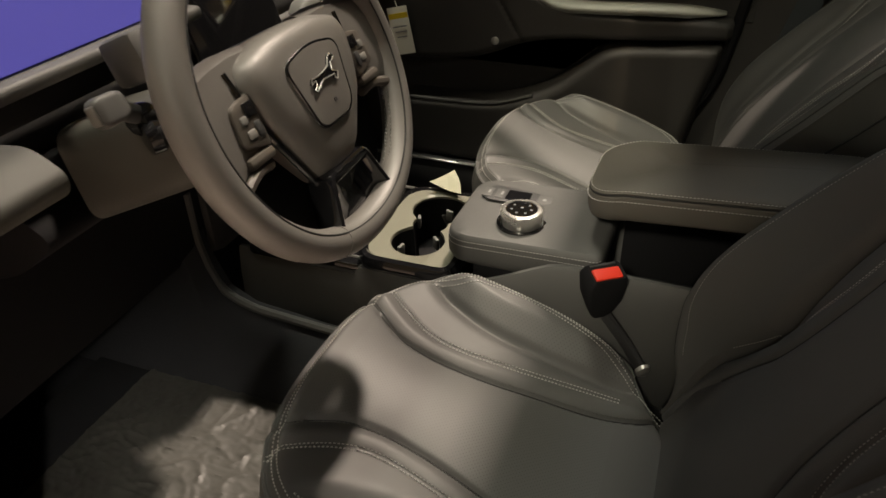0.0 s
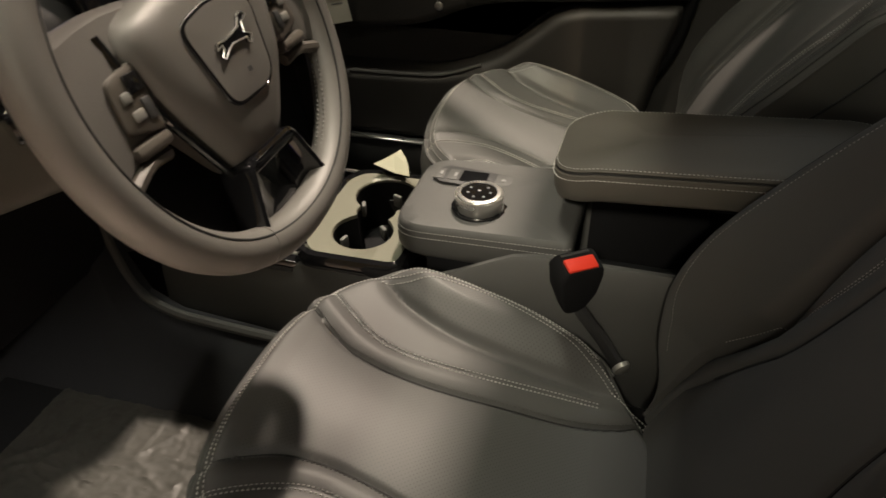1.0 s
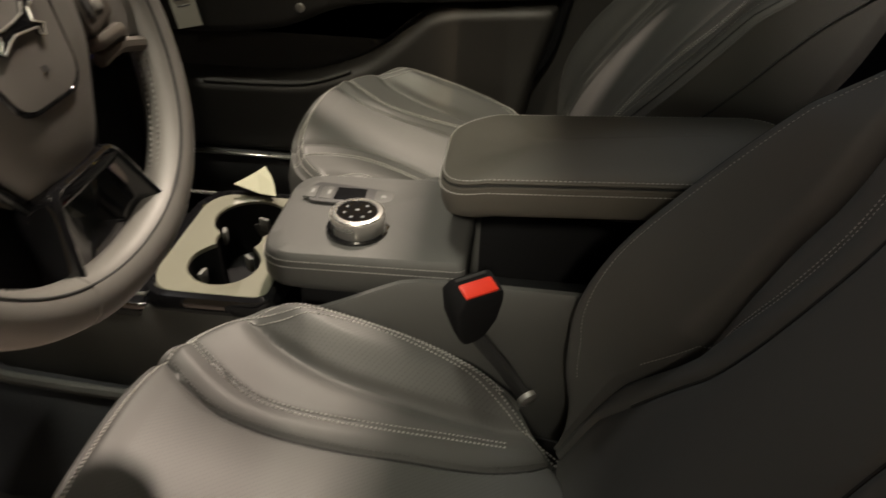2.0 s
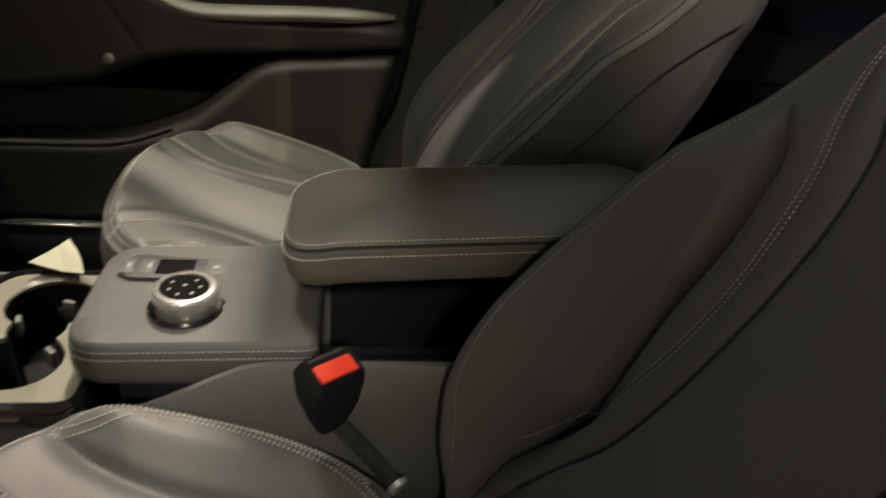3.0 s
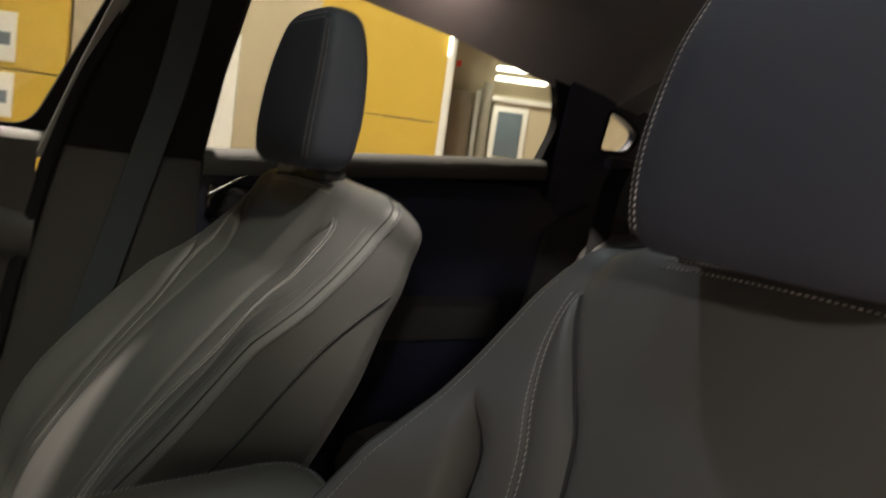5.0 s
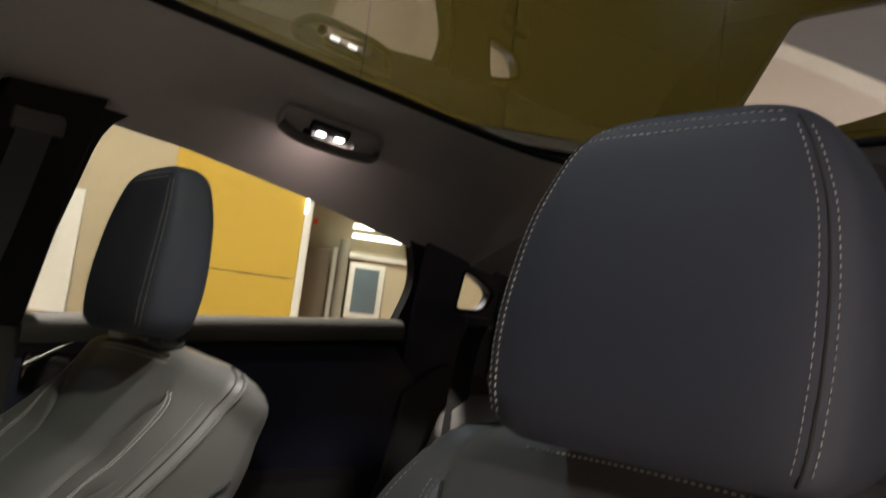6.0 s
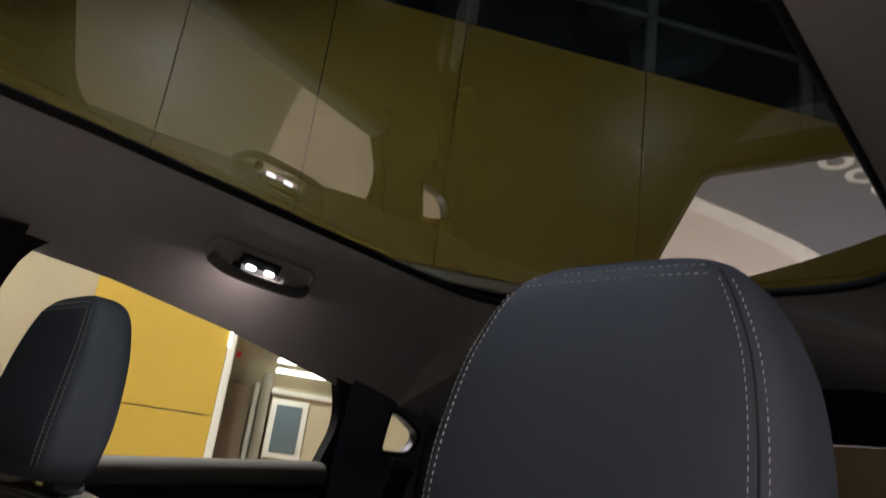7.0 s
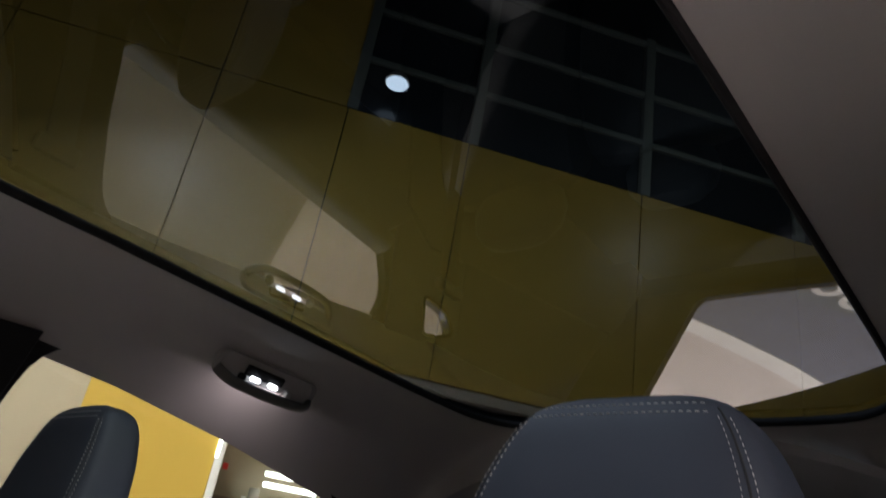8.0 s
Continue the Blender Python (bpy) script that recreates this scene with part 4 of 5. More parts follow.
def seat(cx, label, lean_back, head_y, head_z, head_k=1.0, full=0.0):
    global BD, BN, FULL
    FULL = full
    BD, BN = recline(lean_back)
    t = thing("car_seat", (cx, 0, SEAT_Z), label, "car seat", "front seats")

    def add(name, bm, material, label="", kind="", parent=None):
        o = part(name, bm, material, t, label, kind=kind)
        o.location = (0, 0, -SEAT_Z)
        return o

    # cushion: rings from the middle to the piping, then down the sides
    n, rings = 240, 120
    b = bmesh.new()
    angs = [2 * math.pi * i / n for i in range(n)]
    c0 = b.verts.new((0, MIDY, cushion_z(0, MIDY)))
    prev = None
    for r in range(1, rings + 1):
        k = r / rings
        loop = []
        for a in angs:
            x, y = outline(a)
            x, y = x * k, MIDY + (y - MIDY) * k
            loop.append(b.verts.new((x, y, cushion_z(x, y))))
        if prev is None:
            for i in range(n):
                b.faces.new((c0, loop[i], loop[(i + 1) % n]))
        else:
            for i in range(n):
                b.faces.new((prev[i], loop[i], loop[(i + 1) % n], prev[(i + 1) % n]))
        prev = loop
    for grow, drop in ((0.006, 0.012), (0.010, 0.035), (0.008, 0.07), (-0.004, 0.11), (-0.03, 0.15)):
        loop = []
        for a in angs:
            x, y = outline(a, grow)
            x1, y1 = outline(a)
            loop.append(b.verts.new((x, y, cushion_z(x1, y1) - drop)))
        for i in range(n):
            b.faces.new((prev[i], loop[i], loop[(i + 1) % n], prev[(i + 1) % n]))
        prev = loop
    b.faces.new(prev)
    cu = add("cushion", b, LEATHER)
    cu.data.materials.append(PERF)
    for f in cu.data.polygons:
        x, y, z = f.center
        a = abs(x)
        if z > 0.45 and 0.10 < y < 0.44 and (a < curve(SINGLE, y) - 0.006 or curve(FOLD, y) + 0.008 < a < curve(BOLSTER, y) - 0.006):
            f.material_index = 1
    # piping round the cushion
    edge = []
    for i in range(140):
        a = radians(-28) + radians(236) * i / 139
        x, y = outline(a, 0.001)
        x1, y1 = outline(a)
        edge.append(((x, y, cushion_z(x1, y1) - 0.001), (0, 0, 1)))
    add("piping", tube([p for p, _ in edge], 0.0032, 6), LEATHER)
    th = bmesh.new()
    for inset in (0.008, 0.014):
        line = []
        for i in range(140):
            a = radians(-24) + radians(228) * i / 139
            x, y = outline(a, -inset)
            line.append(((x, y, cushion_z(x, y)), cushion_normal(x, y)))
        stitches(line, th)
    sm, dk = bmesh.new(), bmesh.new()
    for sg in (1, -1):
        for off in (-0.0035, 0.0035):
            line = []
            for i in range(70):
                y = 0.10 + (0.462 - 0.10) * i / 69
                u = sg * (curve(DOUBLE, y) + off)
                line.append(((u, y, cushion_z(u, y)), cushion_normal(u, y)))
            stitches(line, th)
            line = []
            for i in range(70):
                y = 0.02 + (0.40 - 0.02) * i / 69
                u = sg * (curve(BOLSTER, y) + off)
                line.append(((u, y, cushion_z(u, y)), cushion_normal(u, y)))
            stitches(line, th)
        line = []
        for i in range(90):
            y = 0.03 + (0.466 - 0.03) * i / 89
            u = sg * (curve(SINGLE, y) + 0.005)
            line.append(((u, y, cushion_z(u, y)), cushion_normal(u, y)))
        stitches(line, dk)
        pts = []
        for i in range(90):
            y = 0.03 + (0.466 - 0.03) * i / 89
            u = sg * curve(SINGLE, y)
            pts.append((u, y, cushion_z(u, y) + 0.0006))
        tube(pts, 0.0016, 6, bm=sm)
    # backrest
    b = bmesh.new()
    rows = []
    def columns(s, w):
        """Places across the backrest, crowded at the sewn lines and the fold."""
        d1, d2, fo = back_lines(s)
        half = []
        for a, b, m in ((0.0, d1, 16), (d1, d2, 12), (d2, fo, 12), (fo, w, 22)):
            for i in range(m):
                f = i / m
                half.append(a + (b - a) * (f - 0.12 * math.sin(2 * math.pi * f)))
        half.append(w)
        return [-x for x in half[:0:-1]] + half
    svals = span(-0.03, 0.585, 100) + [0.596, 0.607, 0.617, 0.626, 0.634, 0.641, 0.647, 0.652, 0.656, 0.659]
    for s in svals:
        w, tk = back_w(s), ease(BT, s)
        wb = w + 0.008 * smooth(0.33, 0.5, s)
        q = 1.0 if s <= 0.624 else max(0.50, math.sqrt(max(0.08, 1 - ((s - 0.624) / 0.036) ** 2)))
        loop = []
        for x in columns(s, w):
            f = back_f(x, s)
            f = -tk / 2 + (f + tk / 2) * q
            loop.append(B0 + BD * s + BN * f + Vector((x, 0, 0)))
        for k in [math.sin(v * math.pi / 2) for v in span(1, -1, 27)][1:-1]:
            f = -tk * (1 - 0.45 * abs(k) ** 5)
            f = -tk / 2 + (f + tk / 2) * q
            loop.append(B0 + BD * s + BN * f + Vector((k * (w + (wb - w) * (1 - abs(k) ** 12)), 0, 0)))
        rows.append(loop)
    loft(rows, bm=b)
    add("backrest", b, LEATHER)
    for sg in (1, -1):
        pts = [back_p(sg * back_w(s) * 0.965, s, 0.0) for s in span(0.05, 0.648, 90)]
        tube(pts, 0.0011, 6, bm=sm)
        add("back_piping", tube([back_p(sg * back_w(s) * 0.995, s, 0.0) for s in span(0.03, 0.644, 90)], 0.0026, 8), LEATHER)
        line = [(back_p(sg * back_w(s) * 0.91, s), back_n(sg * back_w(s) * 0.91, s)) for s in span(0.06, 0.60, 80)]
        stitches(line, th, pitch=0.0046, length=0.0034, width=0.0004 - 0.0002 * FULL, lift=0.0)
        for off in (-0.0035, 0.0035):
            line = []
            for s in span(0.13, 0.592, 90):
                u = sg * (back_lines(s)[1] + off)
                line.append((back_p(u, s), back_n(u, s)))
            stitches(line, th, pitch=0.0044, length=0.0034, width=0.00055, lift=0.0001)
        tube([back_p(sg * back_lines(s)[0], s, 0.0004) for s in span(0.10, 0.588, 80)], 0.0016 - 0.0006 * FULL, 6, bm=sm)
        # seam down the side of the backrest
        tube([B0 + BD * s + BN * curve(SIDE_SEAM, s) + Vector((sg * (back_w(s) + 0.001), 0, 0)) for s in span(0.10, 0.544, 50)], 0.0018, 6, bm=sm)
    tube([back_p(u, 0.630, 0.001) for u in span(-0.095, 0.095, 40)], 0.0022, 6, bm=sm)
    add("seam", sm, SEAM, "dark sewn seams and piping")
    add("tonal_stitching", dk, SOFT, "dark tonal stitching", "stuff")
    # zip-like stitching below the top edge
    for off in (0.0, 0.006):
        stitches([(back_p(u, 0.627 - off), BN) for u in span(-0.105, 0.105, 40)], th, pitch=0.0040, length=0.0027, width=0.0007, lift=0.0001)
    add("stitching", th, THREAD, "pale grey twin stitching", "stuff")
    # headrest on its posts
    zs = [-0.095, -0.090, -0.082, -0.07] + span(-0.05, 0.065, 16) + [0.072, 0.079, 0.084, 0.088, 0.0915, 0.094, 0.0958, 0.0966, 0.0972]
    rows = [[head_loop(z, 2 * math.pi * i / 112) for i in range(112)] for z in zs]
    h = part("headrest", loft(rows), HEAD_LEATHER, t, "padded blue-black leather headrest")
    h.location = (0.0 if head_k < 1 else 0, head_y, head_z - SEAT_Z)
    h.scale = (0.915, 1, head_k) if head_k < 1 else (1.06, 0.80, head_k)
    th = bmesh.new()
    for sg in (1, -1):
        for off in (-0.10, 0.10):
            line = []
            for z in span(-0.085, 0.078, 46):
                k = math.pi / 2 - sg * (0.80 + off)
                line.append((Vector(head_loop(z, k)), head_normal(z, k)))
            stitches(line, th, pitch=0.0044, length=0.0033, width=0.0004, lift=0.0001)
        sm = tube([head_loop(z, math.pi / 2 - sg * 0.80) for z in span(-0.088, 0.082, 46)], 0.0007, 6)
        part("headrest_seam", sm, SEAM, h)
    for z in (0.0785, 0.0850):
        stitches([(Vector(head_loop(z, k)), head_normal(z, k)) for k in span(math.pi / 2 - 0.70, math.pi / 2 + 0.70, 90)], th, pitch=0.0044, length=0.0033, width=0.0004, lift=0.0001)
    part("headrest_stitching", th, THREAD, h, "pale grey twin stitching", kind="stuff")
    for x in (-0.062, 0.062):
        yb = head_y - 0.018 if FULL else B0.y + BD.y * 0.655 - 0.030
        add("post", tube([(x, yb, 1.03), (x, yb + 0.002, 1.09), (x, head_y - 0.012, head_z - 0.07)], 0.006, 12), CHROME, "bright steel headrest post")
        add("collar", rbox((0.046, 0.030, 0.016), (x, yb + 0.006, B0.z + BD.z * 0.660 - 0.012), 0.006), TRIM if x < 0 else SILVER)
    # base and side valances
    add("base", rbox((0.40, 0.40, 0.10), (0, 0.22, 0.385), 0.03), BLACK)
    for x in (-0.185, 0.185):
        add("rail", rbox((0.035, 0.46, 0.04), (x, 0.24, 0.322), 0.008), TRIM)
    for sg in (1, -1):
        v = loft([[(sg * (0.222 + a), y, z0 + h * k) for a, h in ((0.0, 0.0), (0.024, 0.01), (0.026, 0.07), (0.0, 0.09))] for y, z0, k in ((-0.02, 0.36, 0.9), (0.05, 0.36, 1.1), (0.20, 0.38, 1.1), (0.34, 0.41, 0.9), (0.40, 0.43, 0.5))])
        add("valance", v, TRIM)
    return t


seat(-0.376, "charcoal leather driver seat with pale twin stitching", 27.5, -0.237, 1.171, 0.91)
seat(0.375, "charcoal leather passenger seat with a raised headrest", 30.0, -0.281, 1.190, 1.11, 1.0)


# ---- centre console ----
def console():
    c = thing("centre_console", (0, 0, 0), "dark grey centre console with cup holders", "console")
    # side panels
    top = [(-0.40, 0.655), (-0.12, 0.660), (0.205, 0.662), (0.24, 0.655), (0.33, 0.608), (0.45, 0.572), (0.80, 0.56)]
    for sg, nm in ((-1, "side_panel"), (1, "side_panel")):
        rows = []
        for y in span(-0.40, 0.80, 50):
            zt = lin(top, y)
            x = sg * (0.128 - 0.02 * smooth(0.3, 0.6, y))
            rows.append([(x - sg * 0.014, y, 0.30), (x - sg * 0.014, y, zt - 0.004), (x - sg * 0.010, y, zt), (x - sg * 0.003, y, zt), (x, y, zt - 0.006), (x + sg * 0.006, y, zt - 0.05), (x + sg * 0.012, y, zt - 0.16), (x + sg * 0.014, y, 0.30)])
        part(nm, loft(rows), SOFT, c)
    part("tunnel", rbox((0.225, 1.2, 0.16), (0, 0.2, 0.38), 0.02), CARPET, c)
    # black plates added over the bin's inner walls to stand for its shade
    for x in (-0.110, 0.110):
        part("bin_shade_plate", rbox((0.010, 0.56, 0.16), (x, -0.12, 0.575), 0.002), BLACK, c)
    part("bin_floor", rbox((0.225, 0.5, 0.02), (0, -0.08, 0.50), 0.004), BLACK, c)
    # pad that carries the selector
    pad = round_poly([(-0.104, 0.165), (-0.104, 0.412), (0.094, 0.412), (0.094, 0.165)], [0.012, 0.045, 0.045, 0.012], 9)
    cx, cy = -0.005, 0.295
    rows = []
    for k, z in ((0.90, 0.612), (0.97, 0.618), (1.0, 0.630), (1.004, 0.645), (1.0, 0.656), (0.985, 0.664), (0.95, 0.668), (0.80, 0.6695), (0.4, 0.670), (0.05, 0.670)):
        rows.append([(cx + (x - cx) * k, cy + (y - cy) * k, z + 0.03 * (0.30 - y) * (1 if z > 0.62 else 0)) for x, y in pad])
    part("selector_pad", loft(rows), SOFT, c, "grey leather-wrapped selector pad")
    th = bmesh.new()
    for k, z in ((1.003, 0.650), (0.995, 0.6585)):
        line = [((cx + (x - cx) * k, cy + (y - cy) * k, z + 0.03 * (0.30 - y)), Vector(((x - cx), (y - cy) * 0.8, 0.10)).normalized()) for x, y in pad + pad[:1]]
        stitches(line[1:30], th, pitch=0.0052, length=0.004, width=0.0007)
    part("pad_stitching", th, THREAD, c, "pale stitching", kind="stuff")
    part("pad_foot", rbox((0.17, 0.20, 0.08), (0.0, 0.27, 0.58), 0.01), BLACK, c)
    # button plate behind the selector
    bp = round_poly([(0.012, 0.380), (0.008, 0.272), (0.050, 0.266), (0.062, 0.376), (0.040, 0.388)], 0.010)
    part("button_plate", plate(bp, 0.0035, "z", 0.668, 0.0012), TRIM, c)
    part("display", rbox((0.030, 0.040, 0.003), (0.034, 0.328, 0.6715), 0.001, 1), GLOSS, c, "small black display")
    for y in (0.280, 0.355, 0.376):
        part("button", rbox((0.030, 0.024 if y < 0.3 else 0.016, 0.003), (0.034, y + 0.004, 0.6712), 0.0012), SOFT, c)
    part("button_mark", lathe([(0.0035, 0), (0.0035, 0.001), (0.0005, 0.0012)], 12, at=(0.032, 0.284, 0.6727)), INK, c)
    for k in range(2):
        part("button_mark", rbox((0.010, 0.004, 0.0008), (0.034, 0.356 + 0.022 * k, 0.6729), 0, 1), INK, c)
    # cup holder panel with its two joined wells
    ZC = 0.606
    cyc = 0.476
    def well(a):
        x, y = math.cos(a), math.sin(a)
        best = 0
        for ox, r in ((0.050, 0.050), (-0.056, 0.045), (0.0, 0.030)):
            # ray from the middle against each circle
            bq = x * ox
            disc = bq * bq - (ox * ox - r * r)
            if disc > 0:
                best = max(best, bq + math.sqrt(disc))
        return best
    hole = [(0.006 + well(2 * math.pi * i / 96) * math.cos(2 * math.pi * i / 96), cyc + well(2 * math.pi * i / 96) * math.sin(2 * math.pi * i / 96)) for i in range(96)]
    frame_poly = round_poly([(-0.116, 0.400), (-0.118, 0.535), (-0.08, 0.556), (0.085, 0.556), (0.118, 0.535), (0.118, 0.400)], 0.02)
    mid = Vector((0.006, cyc))
    outer = [tuple(cast(mid, Vector(p) - mid, frame_poly)) for p in hole]
    def grow(loop, k):
        return [(mid.x + (x - mid.x) * k, mid.y + (y - mid.y) * k) for x, y in loop]
    rows = [[(x, y, z) for x, y in L] for L, z in ((outer, ZC - 0.03), (outer, ZC - 0.003), (grow(outer, 0.985), ZC), (grow(hole, 1.03), ZC), (hole, ZC - 0.002), (hole, ZC - 0.006))]
    part("cup_panel", loft(rows, caps=False), CUPTRIM, c, "champagne grey cup holder panel")
    rows = [[(x, y, z) for x, y in L] for L, z in ((grow(hole, 1.001), ZC - 0.005), (grow(hole, 0.96), ZC - 0.05), (grow(hole, 0.94), ZC - 0.085), (grow(hole, 0.05), ZC - 0.086))]
    part("cup_well", loft(rows, caps=False), BLACK, c, "deep black joined cup wells")
    for x, y, r in ((0.048, 0.515, 0.3), (-0.05, 0.508, -0.2), (0.085, 0.47, 1.2), (-0.01, 0.46, 0.8)):
        part("grip_tab", rbox((0.016, 0.006, 0.022), (x, y, ZC - 0.028), 0.002, turn=Matrix.Rotation(r, 4, "Z")), BODYLINE, c)
    part("well_mat", rbox((0.028, 0.032, 0.004), (-0.04, cyc - 0.004, ZC - 0.083), 0.002), BODYLINE, c)
    rim = [(mid.x + (x - mid.x) * 1.05, mid.y + (y - mid.y) * 1.05, ZC - 0.010) for x, y in frame_poly]
    part("gloss_surround", tube(rim, 0.010, 8, closed=True, radius2=0.014), GLOSS, c, "glossy black surround")
    part("bright_edge", tube([(0.118, y, 0.604) for y in span(0.40, 0.72, 14)], 0.0025, 6), CHROME, c, "bright metal edging")
    part("bright_edge", tube([(-0.116, y, 0.596) for y in span(0.42, 0.62, 12)], 0.0025, 6), CHROME, c, "bright metal edging")
    part("front_tray", rbox((0.22, 0.22, 0.03), (0, 0.67, 0.56), 0.01), GLOSS, c)
    # selector dial
    d = part("selector_dial", lathe([(0.0385, 0.0), (0.0385, 0.004), (0.0345, 0.0045), (0.034, 0.003)], 48, at=(-0.042, 0.302, 0.668)), GLOSS, c, "rotary selector base ring")
    body = lathe([(0.031, 0.003), (0.032, 0.006), (0.032, 0.0195), (0.0325, 0.0205), (0.0322, 0.0245), (0.0305, 0.0268), (0.0275, 0.0276), (0.0252, 0.0276), (0.0246, 0.0262)], 60)
    k = part("knob", body, CHROME, d, "knurled satin silver knob")
    k.location = (-0.042, 0.302, 0.668)
    kn = bmesh.new()
    for i in range(60):
        a = 2 * math.pi * i / 60
        rbox((0.0012, 0.0018, 0.006), (-0.042 + 0.0327 * math.cos(a), 0.302 + 0.0327 * math.sin(a), 0.668 + 0.0225), 0.0003, 1, Matrix.Rotation(a, 4, "Z"), kn)
    part("knurling", kn, CHROME, d, kind="stuff")
    part("cap", lathe([(0.0247, 0.0260), (0.0242, 0.0268), (0.001, 0.0272)], 40, at=(-0.042, 0.302, 0.668)), GLOSS, d, "black dial face")
    for i in range(6):
        a = radians(60 + 52 * i)
        part("dial_mark", rbox((0.0036, 0.0034, 0.0005), (-0.042 + 0.0155 * math.cos(a), 0.302 + 0.0155 * math.sin(a), 0.668 + 0.0274), 0, 1), BODYLINE, d)
    part("dial_mark", rbox((0.0030, 0.0040, 0.0005), (-0.040, 0.302, 0.668 + 0.0275), 0, 1), INK, d)


def armrest():
    a = thing("armrest", (0.0, 0.0, 0.50), "padded dark grey leather centre armrest lid", "armrest")
    plan = round_poly([(-0.088, -0.195), (-0.088, 0.204), (0.088, 0.204), (0.088, -0.195)], [0.045, 0.055, 0.055, 0.045], 12)
    cy = 0.0045

    def seam_z(y):
        return 0.257 + curve([(-0.2, 0.031), (-0.05, 0.029), (0.05, 0.022), (0.14, 0.013), (0.19, 0.002), (0.21, -0.002)], y)

    def ring(inset, dz):
        fx, fy = (0.088 - inset) / 0.088, (0.1995 - inset) / 0.1995
        return [(x * fx, cy + (y - cy) * fy, seam_z(y) + dz) for x, y in plan]
    body = [(0.034, -0.046), (0.014, -0.045), (0.005, -0.039), (0.0015, -0.028), (0.0, -0.014), (0.0008, -0.003), (0.0032, -0.0006), (0.0034, 0.0006), (0.0016, 0.003), (0.003, 0.0055), (0.007, 0.0085), (0.016, 0.0115), (0.032, 0.0140), (0.055, 0.0155), (0.080, 0.0160)]
    part("lid", loft([ring(i, dz) for i, dz in body]), LEATHER_ARM, a)
    th = bmesh.new()
    for inset, dz, up in ((-0.0002, -0.0085, 0.15), (0.0036, 0.0064, 1.2)):
        loop = ring(inset, dz)
        line = [(q, Vector((q[0] / 0.088, (q[1] - cy) / 0.2, up)).normalized()) for q in loop + loop[:1]]
        stitches(line, th, pitch=0.0050, length=0.0038, width=0.0007)
    part("stitching", th, THREAD, a, "pale twin stitching", kind="stuff")
    part("seam", tube(ring(0.0022, 0.0), 0.0012, 6, closed=True), SEAM, a)
    part("underside", rbox((0.12, 0.30, 0.02), (0, -0.02, 0.728 - 0.50), 0.008), BLACK, a)
    part("hinge", rbox((0.16, 0.06, 0.25), (0, -0.22, 0.58 - 0.50 + 0.0), 0.02), BLACK, a)


def buckle(x, y, z, turn, label):
    b = thing("belt_buckle", (x, y, z), label, "belt buckle", "belt buckles")
    body = []
    for k, wx, wy in ((-0.078, 0.010, 0.013), (-0.070, 0.014, 0.019), (-0.045, 0.020, 0.030), (-0.018, 0.022, 0.034), (-0.005, 0.020, 0.031), (0.0, 0.017, 0.028)):
        body.append([(px + 0.40 * min(0, k + 0.02), py, k) for px, py in round_poly([(-wx, -wy), (wx, -wy), (wx, wy), (-wx, wy)], 0.007, 4)])
    part("housing", loft(body), BLACK, b, "black plastic housing")
    part("press_button", rbox((0.021, 0.046, 0.006), (-0.005, 0.002, 0.001), 0.0022), RED, b, "red release button")
    part("slot", rbox((0.004, 0.044, 0.002), (0.0135, 0.002, 0.0005), 0.0008, 1), TRIM, b)
    part("stalk", tube(spline([(-0.018, -0.004, -0.070), (-0.034, -0.024, -0.095), (-0.060, -0.050, -0.125), (-0.097, -0.080, -0.167)], 14), 0.008, 8, radius2=0.011), TRIM, b)
    part("anchor_cap", lathe([(0.014, -0.004), (0.014, 0.003), (0.010, 0.006), (0.002, 0.0065)], 16, at=(-0.100, -0.078, -0.160), turn=Matrix.Rotation(radians(-90), 3, "Y")), SILVER, b)
    b.rotation_euler = turn
    b.scale = (0.88, 0.88, 0.88)
    return b


console()
armrest()
buckle(-0.165, 0.148, 0.694, (radians(4), radians(-20), radians(38)), "black belt buckle with a red button beside the driver seat")


# ---- steering wheel, column and dashboard ----
WHEEL = Matrix(((1, 0, 0, -0.376), (0, 0.370, -0.929, 0.449), (0, 0.929, 0.370, 1.000), (0, 0, 0, 1)))


